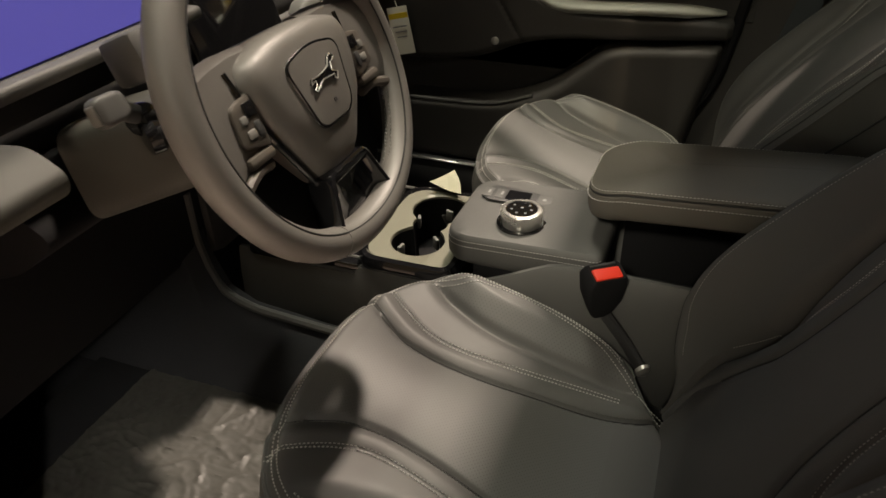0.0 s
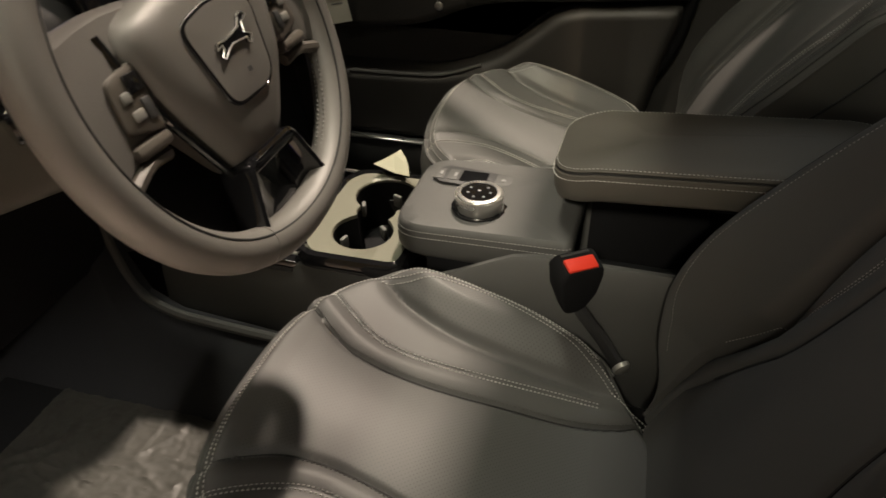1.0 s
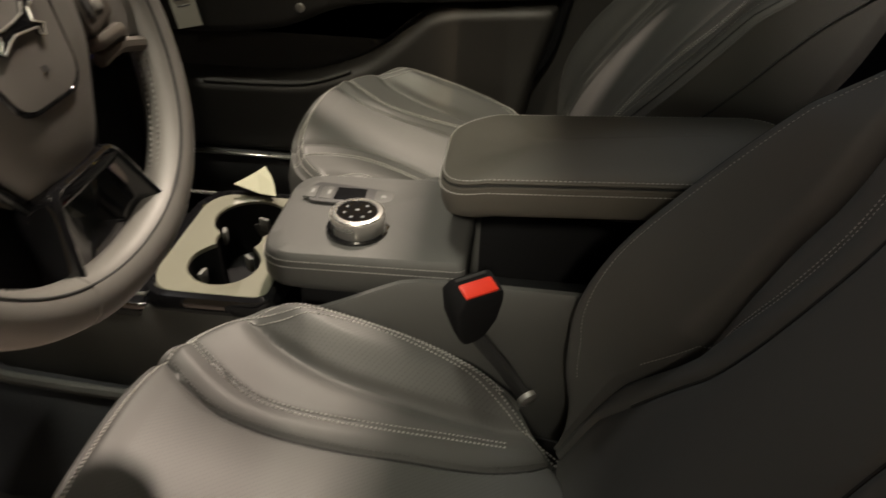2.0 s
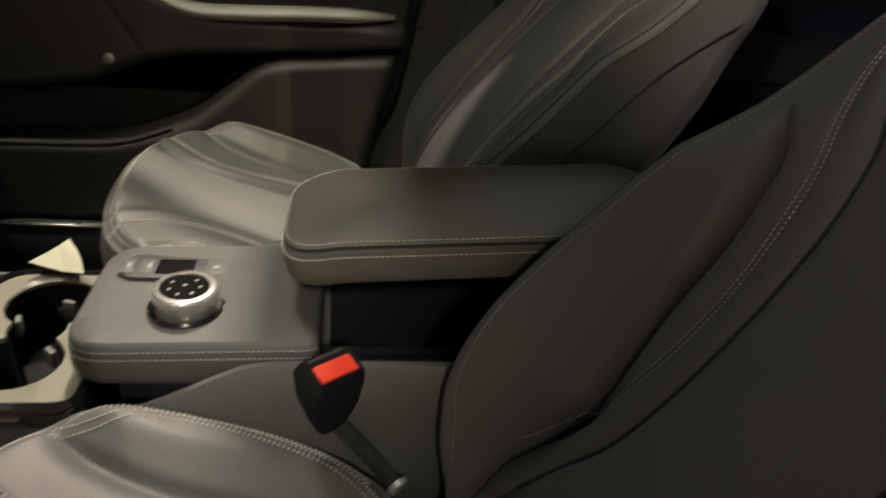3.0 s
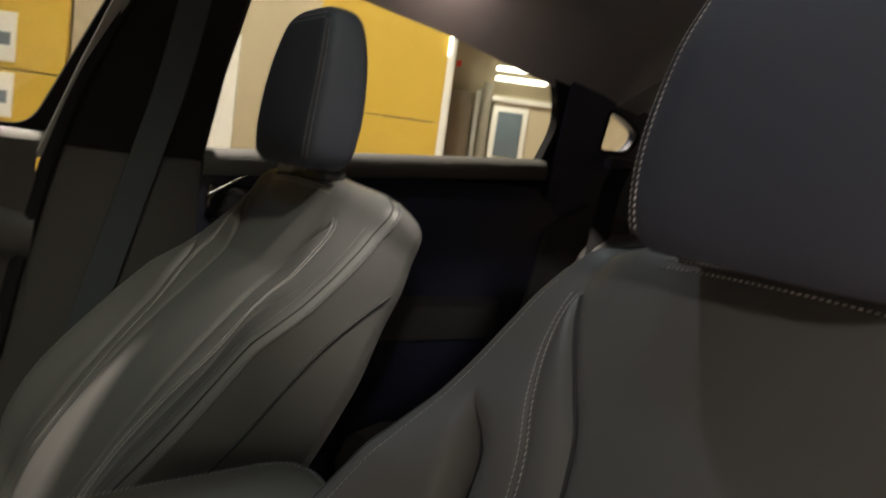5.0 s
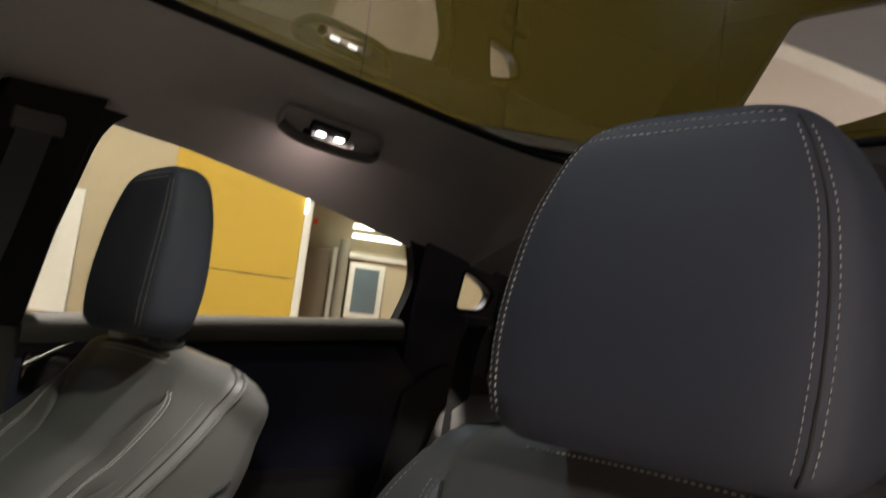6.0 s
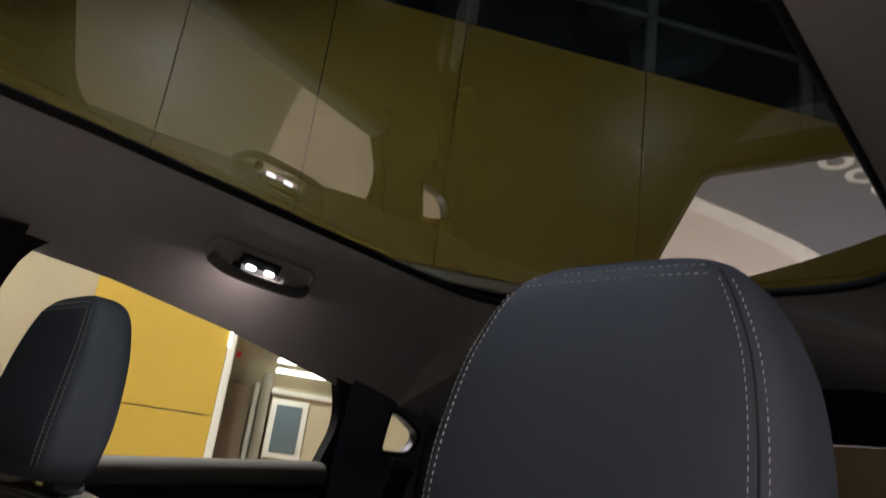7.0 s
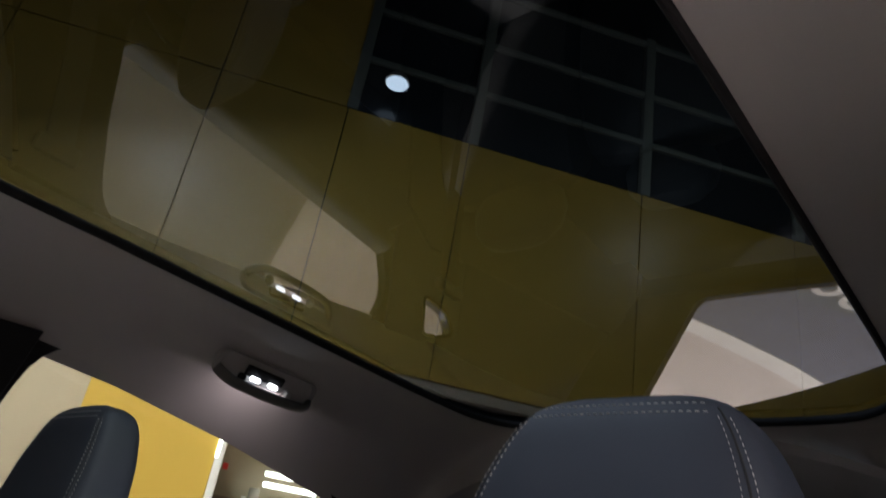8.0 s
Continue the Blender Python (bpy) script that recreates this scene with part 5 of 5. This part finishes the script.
def steering_wheel():
    w = thing("steering_wheel", (0, 0, 0), "grey leather steering wheel with thick rim", "steering wheel")
    w.matrix_world = WHEEL
    R = 0.170
    rim = []
    for i in range(96):
        a = 2 * math.pi * i / 96
        flat = 1 - 0.035 * max(0, -math.sin(a)) ** 6
        rim.append((R * 1.015 * math.cos(a), R * flat * math.sin(a), 0))
    rows = []
    for i in range(96):
        p, q = Vector(rim[i]), Vector(rim[(i + 1) % 96]) - Vector(rim[i - 1])
        out = Vector((q.y, -q.x, 0)).normalized()
        a = 2 * math.pi * i / 96
        grip = 1 + 0.10 * math.exp(-((math.sin(a) - 0.35) / 0.2) ** 2)
        rows.append([p + out * (0.0172 * grip * math.cos(2 * math.pi * k / 14)) + Vector((0, 0, 0.0195 * math.sin(2 * math.pi * k / 14))) for k in range(14)])
    rows.append(rows[0])
    b = loft(rows, caps=False)
    bmesh.ops.remove_doubles(b, verts=b.verts, dist=1e-5)
    part("rim", b, RIM, w)
    ring = [((R - 0.0085) * 1.015 * math.cos(a), (R - 0.0085) * math.sin(a) * (1 - 0.035 * max(0, -math.sin(a)) ** 6), 0.0168) for a in [2 * math.pi * i / 96 for i in range(96)]]
    part("rim_seam", tube(ring, 0.0011, 6, closed=True), SEAM, w, "dark sewn seam round the rim")
    th = bmesh.new()
    for a0, a1 in ((-60, 55), (125, 240)):
        for off in (-0.0035, 0.0035):
            line = []
            for k in span(radians(a0), radians(a1), 60):
                rr = R * 1.0 - 0.0168
                line.append(((rr * 1.015 * math.cos(k), rr * math.sin(k), off - 0.002), (-math.cos(k), -math.sin(k), 0.15)))
            stitches(line, th, pitch=0.0050, length=0.0036, width=0.0014)
    part("rim_stitching", th, BODYLINE, w, "grey cross stitching", kind="stuff")
    # airbag cover: wide at the top, narrow below
    hub = round_poly([(-0.100, 0.044), (-0.090, -0.012), (-0.032, -0.102), (0.032, -0.102), (0.090, -0.012), (0.100, 0.044), (0.045, 0.060), (-0.045, 0.060)], [0.022, 0.06, 0.024, 0.024, 0.06, 0.022, 0.05, 0.05])
    rows = []
    for k, z in ((0.92, -0.050), (0.99, -0.035), (1.0, -0.012), (0.99, 0.000), (0.95, 0.010), (0.86, 0.017), (0.70, 0.021), (0.40, 0.023), (0.05, 0.0235)):
        rows.append([(x * k, y * k, z - 0.16 * max(0, -y * k - 0.03)) for x, y in hub])
    part("airbag_cover", loft(rows), RIM, w, "grey domed airbag cover")
    em = round_poly([(-0.050, 0.026), (-0.033, -0.046), (0.033, -0.046), (0.050, 0.026), (0.0, 0.036)], [0.014, 0.018, 0.018, 0.014, 0.05])
    ring = [(x, y, 0.0228 - 0.14 * max(0, -y - 0.03)) for x, y in em]
    part("badge_groove", tube(ring, 0.0018, 6, closed=True), GLOSS, w, "dark groove round the badge field")
    rows = [[(x * k, y * k, z - 0.14 * max(0, -y * k - 0.03)) for x, y in em] for k, z in ((0.975, 0.018), (0.965, 0.0245), (0.6, 0.0255), (0.05, 0.026))]
    part("badge_field", loft(rows), RIM, w)
    # plain bright emblem
    run = [(-0.022, -0.001), (-0.019, 0.005), (-0.010, 0.004), (0.000, 0.006), (0.009, 0.009), (0.014, 0.018), (0.018, 0.021), (0.024, 0.016), (0.021, 0.013), (0.015, 0.011),
           (0.013, 0.001), (0.020, -0.004), (0.016, -0.012), (0.013, -0.010), (0.014, -0.005), (0.006, -0.004), (-0.004, -0.003), (-0.010, -0.006), (-0.018, -0.012), (-0.020, -0.009), (-0.015, -0.003), (-0.015, 0.001)]
    run = [(x * 1.20, y * 0.78) for x, y in run]
    part("emblem_body", plate(run, 0.0030, "z", 0.0252, 0.0004), GLOSS, w, "dark gloss emblem shape")
    part("emblem", tube([(x, y, 0.0284) for x, y in run], 0.0007, 6, closed=True), CHROME, w, "bright chrome emblem outline")
    part("small_mark", rbox((0.005, 0.004, 0.0006), (0.004, -0.026, 0.0258), 0, 1), TRIM, w)
    # broad padded side spokes with button pods
    for sg in (1, -1):
        rows = []
        for x, lo_, hi_, z in ((0.050, -0.035, 0.060, -0.012), (0.085, -0.038, 0.062, -0.010), (0.115, -0.042, 0.060, -0.008), (0.140, -0.048, 0.056, -0.006), (0.160, -0.056, 0.052, -0.004)):
            m, h = (lo_ + hi_) / 2, (hi_ - lo_) / 2
            rows.append([(sg * x, m + h * dy, z + dz) for dy, dz in ((-1, -0.016), (-1, -0.002), (-0.88, 0.008), (-0.5, 0.011), (0.5, 0.011), (0.88, 0.008), (1, -0.002), (1, -0.016))])
        part("spoke", loft(rows), RIM, w, "padded grey spoke")
        pod = round_poly([(sg * 0.090, 0.024), (sg * 0.092, -0.030), (sg * 0.130, -0.020), (sg * 0.124, 0.018)], 0.007)
        part("button_pod", plate(pod, 0.010, "z", -0.002, 0.003), PODTRIM, w, "bronze-grey button pod")
        for x, y, sx, sy, mm in ((0.102, 0.010, 0.015, 0.014, GLOSS), (0.115, 0.003, 0.009, 0.008, BODYLINE), (0.112, -0.011, 0.011, 0.008, SILVER), (0.100, -0.010, 0.008, 0.016, TRIM)):
            part("button", rbox((sx, sy, 0.003), (sg * x, y, 0.0085), 0.0013), mm, w)
        part("paddle", rbox((0.040, 0.012, 0.018), (sg * 0.112, -0.034, 0.000), 0.005), PODTRIM, w)
        part("gloss_trim", tube(spline([(sg * 0.103, 0.046, 0.000), (sg * 0.098, 0.01, 0.003), (sg * 0.084, -0.028, 0.002), (sg * 0.052, -0.078, -0.006), (sg * 0.036, -0.102, -0.010)], 26), 0.0035, 8), GLOSS, w, "glossy black trim")
        # added plate that blocks light through the wheel's lower gap
        gap_plate = round_poly([(sg * 0.030, -0.060), (sg * 0.088, -0.040), (sg * 0.145, -0.060), (sg * 0.120, -0.118), (sg * 0.070, -0.158), (sg * 0.030, -0.160)], 0.012)
        part("gap_blocker", plate(gap_plate, 0.008, "z", -0.034, 0.002), BLACK, w)
        part("spoke_edge", tube(spline([(sg * 0.148, -0.052, 0.002), (sg * 0.120, -0.044, 0.000), (sg * 0.096, -0.046, -0.004)], 12), 0.006, 8), PODTRIM, w)
    # lower spoke: a glossy dished plate with a raised lip, forked from the hub
    lo = round_poly([(-0.040, -0.088), (-0.070, -0.168), (0.070, -0.168), (0.040, -0.088)], [0.012, 0.018, 0.018, 0.012], 8)
    rows = [[(x * k, -0.130 + (y + 0.130) * k, z) for x, y in lo] for k, z in ((1.0, -0.020), (1.0, 0.004), (0.97, 0.010), (0.91, 0.012), (0.84, 0.010), (0.76, 0.000), (0.66, -0.004), (0.05, -0.005))]
    part("lower_spoke", loft(rows), GLOSS, w, "glossy black dished lower spoke")
    part("spoke_bridge", rbox((0.078, 0.014, 0.014), (0, -0.096, 0.004), 0.005, 3), GLOSS, w)
    rows = []
    for q in span(radians(-112), radians(-68), 25):
        c, sn = math.cos(q), math.sin(q)
        flat = 1 - 0.035 * max(0, -sn) ** 6
        rows.append([((R * 1.015 + 0.0180 * math.cos(g)) * c, (R * flat + 0.0180 * math.cos(g)) * sn, 0.0203 * math.sin(g)) for g in [2 * math.pi * k / 14 for k in range(14)]])
    part("rim_patch", loft(rows), RIM, w, "smooth leather patch at the foot of the rim")
    part("boss", lathe([(0.055, -0.10), (0.058, -0.05), (0.050, -0.03)], 32), TRIM, w)


def column():
    c = thing("steering_column", (0, 0, 0), "grey steering column shroud with control stalks", "steering column")
    c.matrix_world = WHEEL
    rows = [[(x * k, y * k2 - 0.015, z) for x, y in round_poly([(-0.072, -0.044), (0.07, -0.044), (0.06, 0.05), (-0.062, 0.05)], 0.022)] for k, k2, z in ((0.75, 0.75, -0.075), (0.95, 0.95, -0.095), (1.05, 1.05, -0.16), (1.15, 1.2, -0.30))]
    part("shroud", loft(rows), ENDPAD, c)
    part("stalk", tube(spline([(-0.05, 0.015, -0.145), (-0.085, 0.035, -0.140), (-0.115, 0.050, -0.132)], 12), 0.010, 10), TRIM, c)
    rows = [[(x, 0.053 + y * k, -0.131 + z * k) for y, z in round_poly([(-0.0155, -0.0105), (0.0155, -0.0105), (0.0155, 0.0105), (-0.0155, 0.0105)], 0.007, 6)] for x, k in ((-0.102, 0.5), (-0.106, 0.80), (-0.114, 0.95), (-0.132, 1.0), (-0.138, 0.92), (-0.141, 0.7))]
    part("stalk_end", loft(rows), SOFT, c, "grey stalk end")
    part("stalk_tip", rbox((0.004, 0.020, 0.013), (-0.1415, 0.053, -0.131), 0.002), BODYLINE, c, "paler stalk tip")
    part("stalk_ring", lathe([(0.015, -0.010), (0.017, 0.0), (0.014, 0.010)], 20, at=(-0.082, 0.030, -0.142), turn=Matrix.Rotation(radians(90), 3, "Y")), GLOSS, c)
    part("column_cap", rbox((0.05, 0.05, 0.05), (-0.055, 0.085, -0.13), 0.008), SOFT, c)
    part("stalk", tube(spline([(0.06, 0.02, -0.09), (0.11, 0.035, -0.085), (0.18, 0.05, -0.07)], 12), 0.009, 10), TRIM, c)
    rows = [[(x, 0.050 + y * k + (x - .17) * .25, -0.072 + z * k) for y, z in round_poly([(-0.022, -0.015), (0.022, -0.015), (0.022, 0.015), (-0.022, 0.015)], 0.008, 4)] for x, k in ((0.135, 0.5), (0.145, 0.9), (0.155, 1.0), (0.205, 1.0), (0.215, 0.7))]
    part("stalk_end", loft(rows), BODYLINE, c, "grey wiper stalk end")
    for k in range(3):
        part("stalk_mark", rbox((0.008, 0.010, 0.002), (0.165 + 0.016 * k, 0.052 + 0.004 * k, -0.056), 0.0008, 1), PAPER, c)
    part("ring_switch", lathe([(0.017, -0.012), (0.019, 0.0), (0.013, 0.010), (0.010, 0.004), (0.008, -0.004)], 24, at=(-0.083, 0.010, -0.135), turn=Matrix.Rotation(radians(60), 3, "Y")), GLOSS, c, "glossy black column switch")


def dashboard():
    d = thing("dashboard", (0, 0, 0), "dark padded dashboard with a slim screen", "dashboard")
    # body profile (y, z) swept across the car
    prof = round_poly([(1.35, 0.93), (0.98, 0.965), (0.88, 0.955), (0.84, 0.90), (0.92, 0.80), (1.02, 0.74), (1.10, 0.62), (1.35, 0.62)], 0.03, 6)
    rows = [[(x, y - 0.02 * math.cos(x * 2.2), z) for y, z in prof] for x in span(-0.56, 0.70, 28)]
    part("body", loft(rows), TRIM, d)
    pr = round_poly([(0.86, 0.90), (0.82, 0.885), (0.82, 0.845), (0.90, 0.835)], 0.012, 5)
    part("padded_strip", loft([[(x, y, z) for y, z in pr] for x in span(-0.10, 0.68, 20)]), SOFT, d, "padded grey strip")
    kn = round_poly([(0.92, 0.86), (0.76, 0.87), (0.70, 0.835), (0.78, 0.775), (0.95, 0.72)], 0.03, 6)
    part("knee_panel", loft([[(x, y, z) for y, z in kn] for x in span(-0.52, -0.14, 12)]), BLACK, d, "black knee panel")
    part("lower_mass", rbox((0.60, 0.50, 0.32), (-0.40, 1.10, 0.71), 0.03), BLACK, d)
    part("centre_panel", rbox((0.25, 0.45, 0.42), (0.0, 1.06, 0.74), 0.03), TRIM, d)
    en = round_poly([(0.82, 0.965), (0.63, 0.985), (0.592, 0.962), (0.598, 0.940), (0.71, 0.900), (0.82, 0.885)], 0.018, 5)
    part("end_pad", loft([[(x, y, z) for y, z in en] for x in span(-0.70, -0.562, 6)]), ENDPAD, d, "sage grey stitched end pad")
    th = bmesh.new()
    stitches([(p, (1, 0, 0.6)) for p in spline([(-0.561, 0.605, 0.945), (-0.561, 0.66, 0.925), (-0.561, 0.70, 0.912)], 20)], th)
    part("stitching", th, THREAD, d, "pale stitching", kind="stuff")
    part("instrument_housing", rbox((0.29, 0.020, 0.135), (-0.378, 0.768, 1.062), 0.008, 3, Matrix.Rotation(radians(-14), 4, "X")), GLOSS, d, "slim glossy black instrument housing")
    part("instrument_screen", rbox((0.27, 0.004, 0.115), (-0.378, 0.7555, 1.065), 0.001, 1, Matrix.Rotation(radians(-14), 4, "X")), SCREEN, d, "lit plain blue instrument screen")
    part("screen_ledge", rbox((0.40, 0.060, 0.018), (-0.378, 0.748, 0.998), 0.007, 3), SOFT, d, "grey ledge below the screen")
    part("screen_foot", rbox((0.30, 0.05, 0.06), (-0.378, 0.80, 0.965), 0.01), BLACK, d)
    part("centre_screen", rbox((0.24, 0.022, 0.36), (0.02, 0.82, 0.90), 0.008, 3, Matrix.Rotation(radians(-16), 4, "X")), GLOSS, d, "tall glossy black centre screen")
    # pedals and kick panel
    part("glove_box", rbox((0.46, 0.10, 0.17), (0.38, 1.10, 0.70), 0.02), SOFT, d)


def front_shell():
    w = thing("windscreen", (0, 0, 0), "clear raked windscreen glass", "windscreen", kind="structure")
    def ws(u, v):
        return (0.66 * v, 0.22 + 1.13 * u - 0.05 * v * v, 1.505 - 0.545 * u - 0.05 * v * v)
    g = bmesh.new()
    rows = [[g.verts.new(ws(u, v)) for v in span(-1, 1, 13)] for u in span(0, 1, 10)]
    for r0, r1 in zip(rows, rows[1:]):
        for i in range(12):
            g.faces.new((r0[i], r0[i + 1], r1[i + 1], r1[i]))
    p = part("pane", g, CLEAR, w)
    p.visible_shadow = False
    for sg in (1, -1):
        pa = thing("pillar_a", (0, 0, 0), "dark windscreen pillar", "pillar", kind="structure")
        part("trim", tube([(sg * 0.665, 0.17, 1.44), (sg * 0.675, 0.75, 1.20), (sg * 0.69, 1.30, 0.95)], 0.032, 10), TRIM, pa)
    solid("wall_firewall", rbox((1.4, 0.05, 0.68), (0, 1.32, 0.62), 0.01), CARPET, "dark carpeted footwell wall", "footwell wall")
    solid("cowl", rbox((1.36, 0.28, 0.06), (0, 1.27, 0.91), 0.015), TRIM, "black plastic cowl below the windscreen", "cowl")


steering_wheel()
column()
dashboard()
front_shell()


# ---- footwells and small things ----
def mat_film():
    m = thing("floor_mat", (-0.40, 0.80, 0.302), "charcoal floor mat under creased clear film", "floor mat")
    part("carpet_mat", rbox((0.44, 0.74, 0.012), (0.0, -0.08, 0.006), 0.004), CARPET, m)
    b = bmesh.new()
    noise.seed_set(3)
    g = []
    nx, ny = 120, 130
    for i in range(nx):
        row = []
        for j in range(ny):
            y0 = -0.42 + 0.585 * j / (ny - 1)
            x, y = -0.205 + 0.39 * i / (nx - 1) + 0.07 * (0.165 - y0) * 0.5, y0
            n1 = noise.noise((x * 8, y * 9, 0.0))
            n2 = noise.noise((x * 19 + 2 * n1, y * 16, 4.0))
            n3 = noise.noise((x * 55, y * 42 + 3 * n2, 9.0))
            h = 0.0145 + 0.003 * abs(n1) + 0.0030 * (1 - abs(n2)) ** 9 + 0.0020 * (1 - abs(n3)) ** 8 + 0.0006 * noise.noise((x * 120, y * 110, 2.0))
            row.append(b.verts.new((x, y, h)))
        g.append(row)
    for i in range(nx - 1):
        for j in range(ny - 1):
            b.faces.new((g[i][j], g[i + 1][j], g[i + 1][j + 1], g[i][j + 1]))
    f = part("film", b, PLASTIC_FILM, m, "creased clear protective film")
    k = thing("footwell_trim", (0, 0, 0), "dark moulded footwell carpet trim", "footwell trim", kind="structure")
    edge = spline([(-0.15, 0.852, 0.68), (-0.15, 0.850, 0.58), (-0.15, 0.823, 0.497), (-0.15, 0.769, 0.466), (-0.15, 0.70, 0.458), (-0.15, 0.58, 0.452), (-0.15, 0.45, 0.45)], 30)
    part("edge", tube(edge, 0.008, 8), SOFT, k)
    part("hump", loft([[(-0.13, y, 0.30), (-0.13, y, z), (-0.15, y, z - 0.004), (-0.19, y, z - 0.05), (-0.23, y, 0.30)] for y, z in ((1.3, 0.66), (0.86, 0.65), (0.84, 0.55), (0.815, 0.49), (0.765, 0.462), (0.60, 0.448), (0.40, 0.445))]), CARPET, k)


def paper_tag():
    t = thing("paper_tag", (0.60, 0.803, 0.84), "white paper tag with a yellow band hanging on string", "tag")
    t.rotation_euler = (radians(-13), 0, 0)
    rows = [[(0.010 * math.sin(z * 9) + dx, y, z) for dx, y in ((0, -0.026 + 0.02 * -z), (0, 0.026 + 0.02 * -z), (0.0012, 0.026 + 0.02 * -z), (0.0012, -0.026 + 0.02 * -z))] for z in span(-0.045, -0.155, 10)]
    part("card", loft(rows), PAPER, t)
    part("yellow_band", rbox((0.001, 0.050, 0.014), (-0.0055, 0.001, -0.066), 0), TAGYELLOW, t)
    for k in range(4):
        part("print_bar", rbox((0.0008, 0.036 - 0.005 * k, 0.003), (-0.0085, 0.002, -0.090 - 0.012 * k), 0), INK, t)
    part("string", tube(spline([(0.0, 0.0, -0.05), (0.002, 0.004, -0.02), (0.0, 0.008, 0.06), (0.02, 0.02, 0.16)], 14), 0.0009, 6), PAPER, t)


def paper_card():
    t = thing("paper_card", (0.120, 0.486, 0.610), "pale folded paper card tucked beside the console", "paper")
    b = bmesh.new()
    pts = [(-0.008, 0.034), (0.008, 0.022), (0.026, 0.010), (0.040, 0.002), (0.018, -0.014), (0.002, -0.023), (-0.024, -0.034), (-0.014, -0.006)]
    lo = [b.verts.new((x, y, 0.3 * (x + 0.03) + 0.25 * abs(y))) for x, y in pts]
    hi = [b.verts.new((x, y, 0.3 * (x + 0.03) + 0.25 * abs(y) + 0.0012)) for x, y in pts]
    b.faces.new(lo)
    b.faces.new(hi)
    for i in range(len(pts)):
        j = (i + 1) % len(pts)
        b.faces.new((lo[i], lo[j], hi[j], hi[i]))
    part("sheet", b, CARD, t, smooth=False)


# ---- rear bench ----
def rear_bench():
    t = thing("rear_bench", (0, -0.75, 0.30), "charcoal leather rear bench seat", "rear seat")
    def add(name, bm, material, label=""):
        o = part(name, bm, material, t, label)
        o.location = (0, 0.75, -0.30)
        return o
    rows = []
    for x in span(-0.62, 0.62, 49):
        k = max(0.0, 1 - (abs(x) / 0.63) ** 8) ** (1 / 8)
        dip = 0.012 * math.cos(x * 2 * math.pi / 0.62)
        rows.append([(x, y, 0.42 + (z - 0.42) * k + (dip if z > 0.55 else 0)) for y, z in ((-0.55, 0.42), (-0.52, 0.55), (-0.54, 0.595), (-0.60, 0.615), (-0.80, 0.590), (-1.0, 0.565), (-1.05, 0.42))])
    add("cushion", loft(rows), LEATHER)
    for x0, x1 in ((-0.62, -0.215), (-0.21, 0.205), (0.21, 0.62)):
        rows = []
        for x in span(x0, x1, 21):
            f = (x - (x0 + x1) / 2) / ((x1 - x0) / 2)
            k = max(0.0, 1 - abs(f) ** 6) ** (1 / 6)
            top = 1.02 - 0.035 * f * f if abs(x0 + x1) > 0.1 else 0.985 - 0.02 * f * f
            rows.append([(x, -1.07 + (y + 1.07) * (0.6 + 0.4 * k), 0.56 + (z - 0.56) * (0.86 + 0.14 * k)) for y, z in ((-0.98, 0.56), (-0.985, 0.70), (-1.02, 0.86), (-1.06, top - 0.03), (-1.09, top), (-1.14, top - 0.005), (-1.17, top - 0.05), (-1.16, 0.56))])
        add("backrest", loft(rows), LEATHER)
    for x, s in ((-0.38, 1.0), (0.0, 0.8), (0.38, 1.0)):
        rows = []
        for z, w, dd in ((1.00, 0.07, 0.02), (1.01, 0.11, 0.04), (1.05, 0.125, 0.05), (1.10, 0.115, 0.045), (1.135, 0.08, 0.03), (1.145, 0.03, 0.01)):
            rows.append([(x + s * w * math.copysign(abs(math.cos(a)) ** 0.75, math.cos(a)), -1.11 + dd * math.copysign(abs(math.sin(a)) ** 0.75, math.sin(a)), 1.0 + (z - 1.0) * s) for a in [2 * math.pi * i / 36 for i in range(36)]])
        add("headrest", loft(rows), LEATHER)
    belt = thing("rear_belt", (0, 0, 0), "dark rear seat belt on the pillar", "seat belt")
    line = spline([(0.64, -1.20, 1.16), (0.60, -1.13, 1.10), (0.55, -1.06, 0.96), (0.50, -1.0, 0.78), (0.44, -0.97, 0.60)], 26)
    part("webbing", loft([[(p.x - 0.022, p.y - 0.008, p.z), (p.x + 0.022, p.y + 0.008, p.z), (p.x + 0.022, p.y + 0.010, p.z), (p.x - 0.022, p.y - 0.006, p.z)] for p in line]), BLACK, belt)
    part("guide", rbox((0.03, 0.10, 0.03), (0.645, -1.20, 1.165), 0.01), NAVY, belt)


mat_film()
paper_tag()
paper_card()
rear_bench()
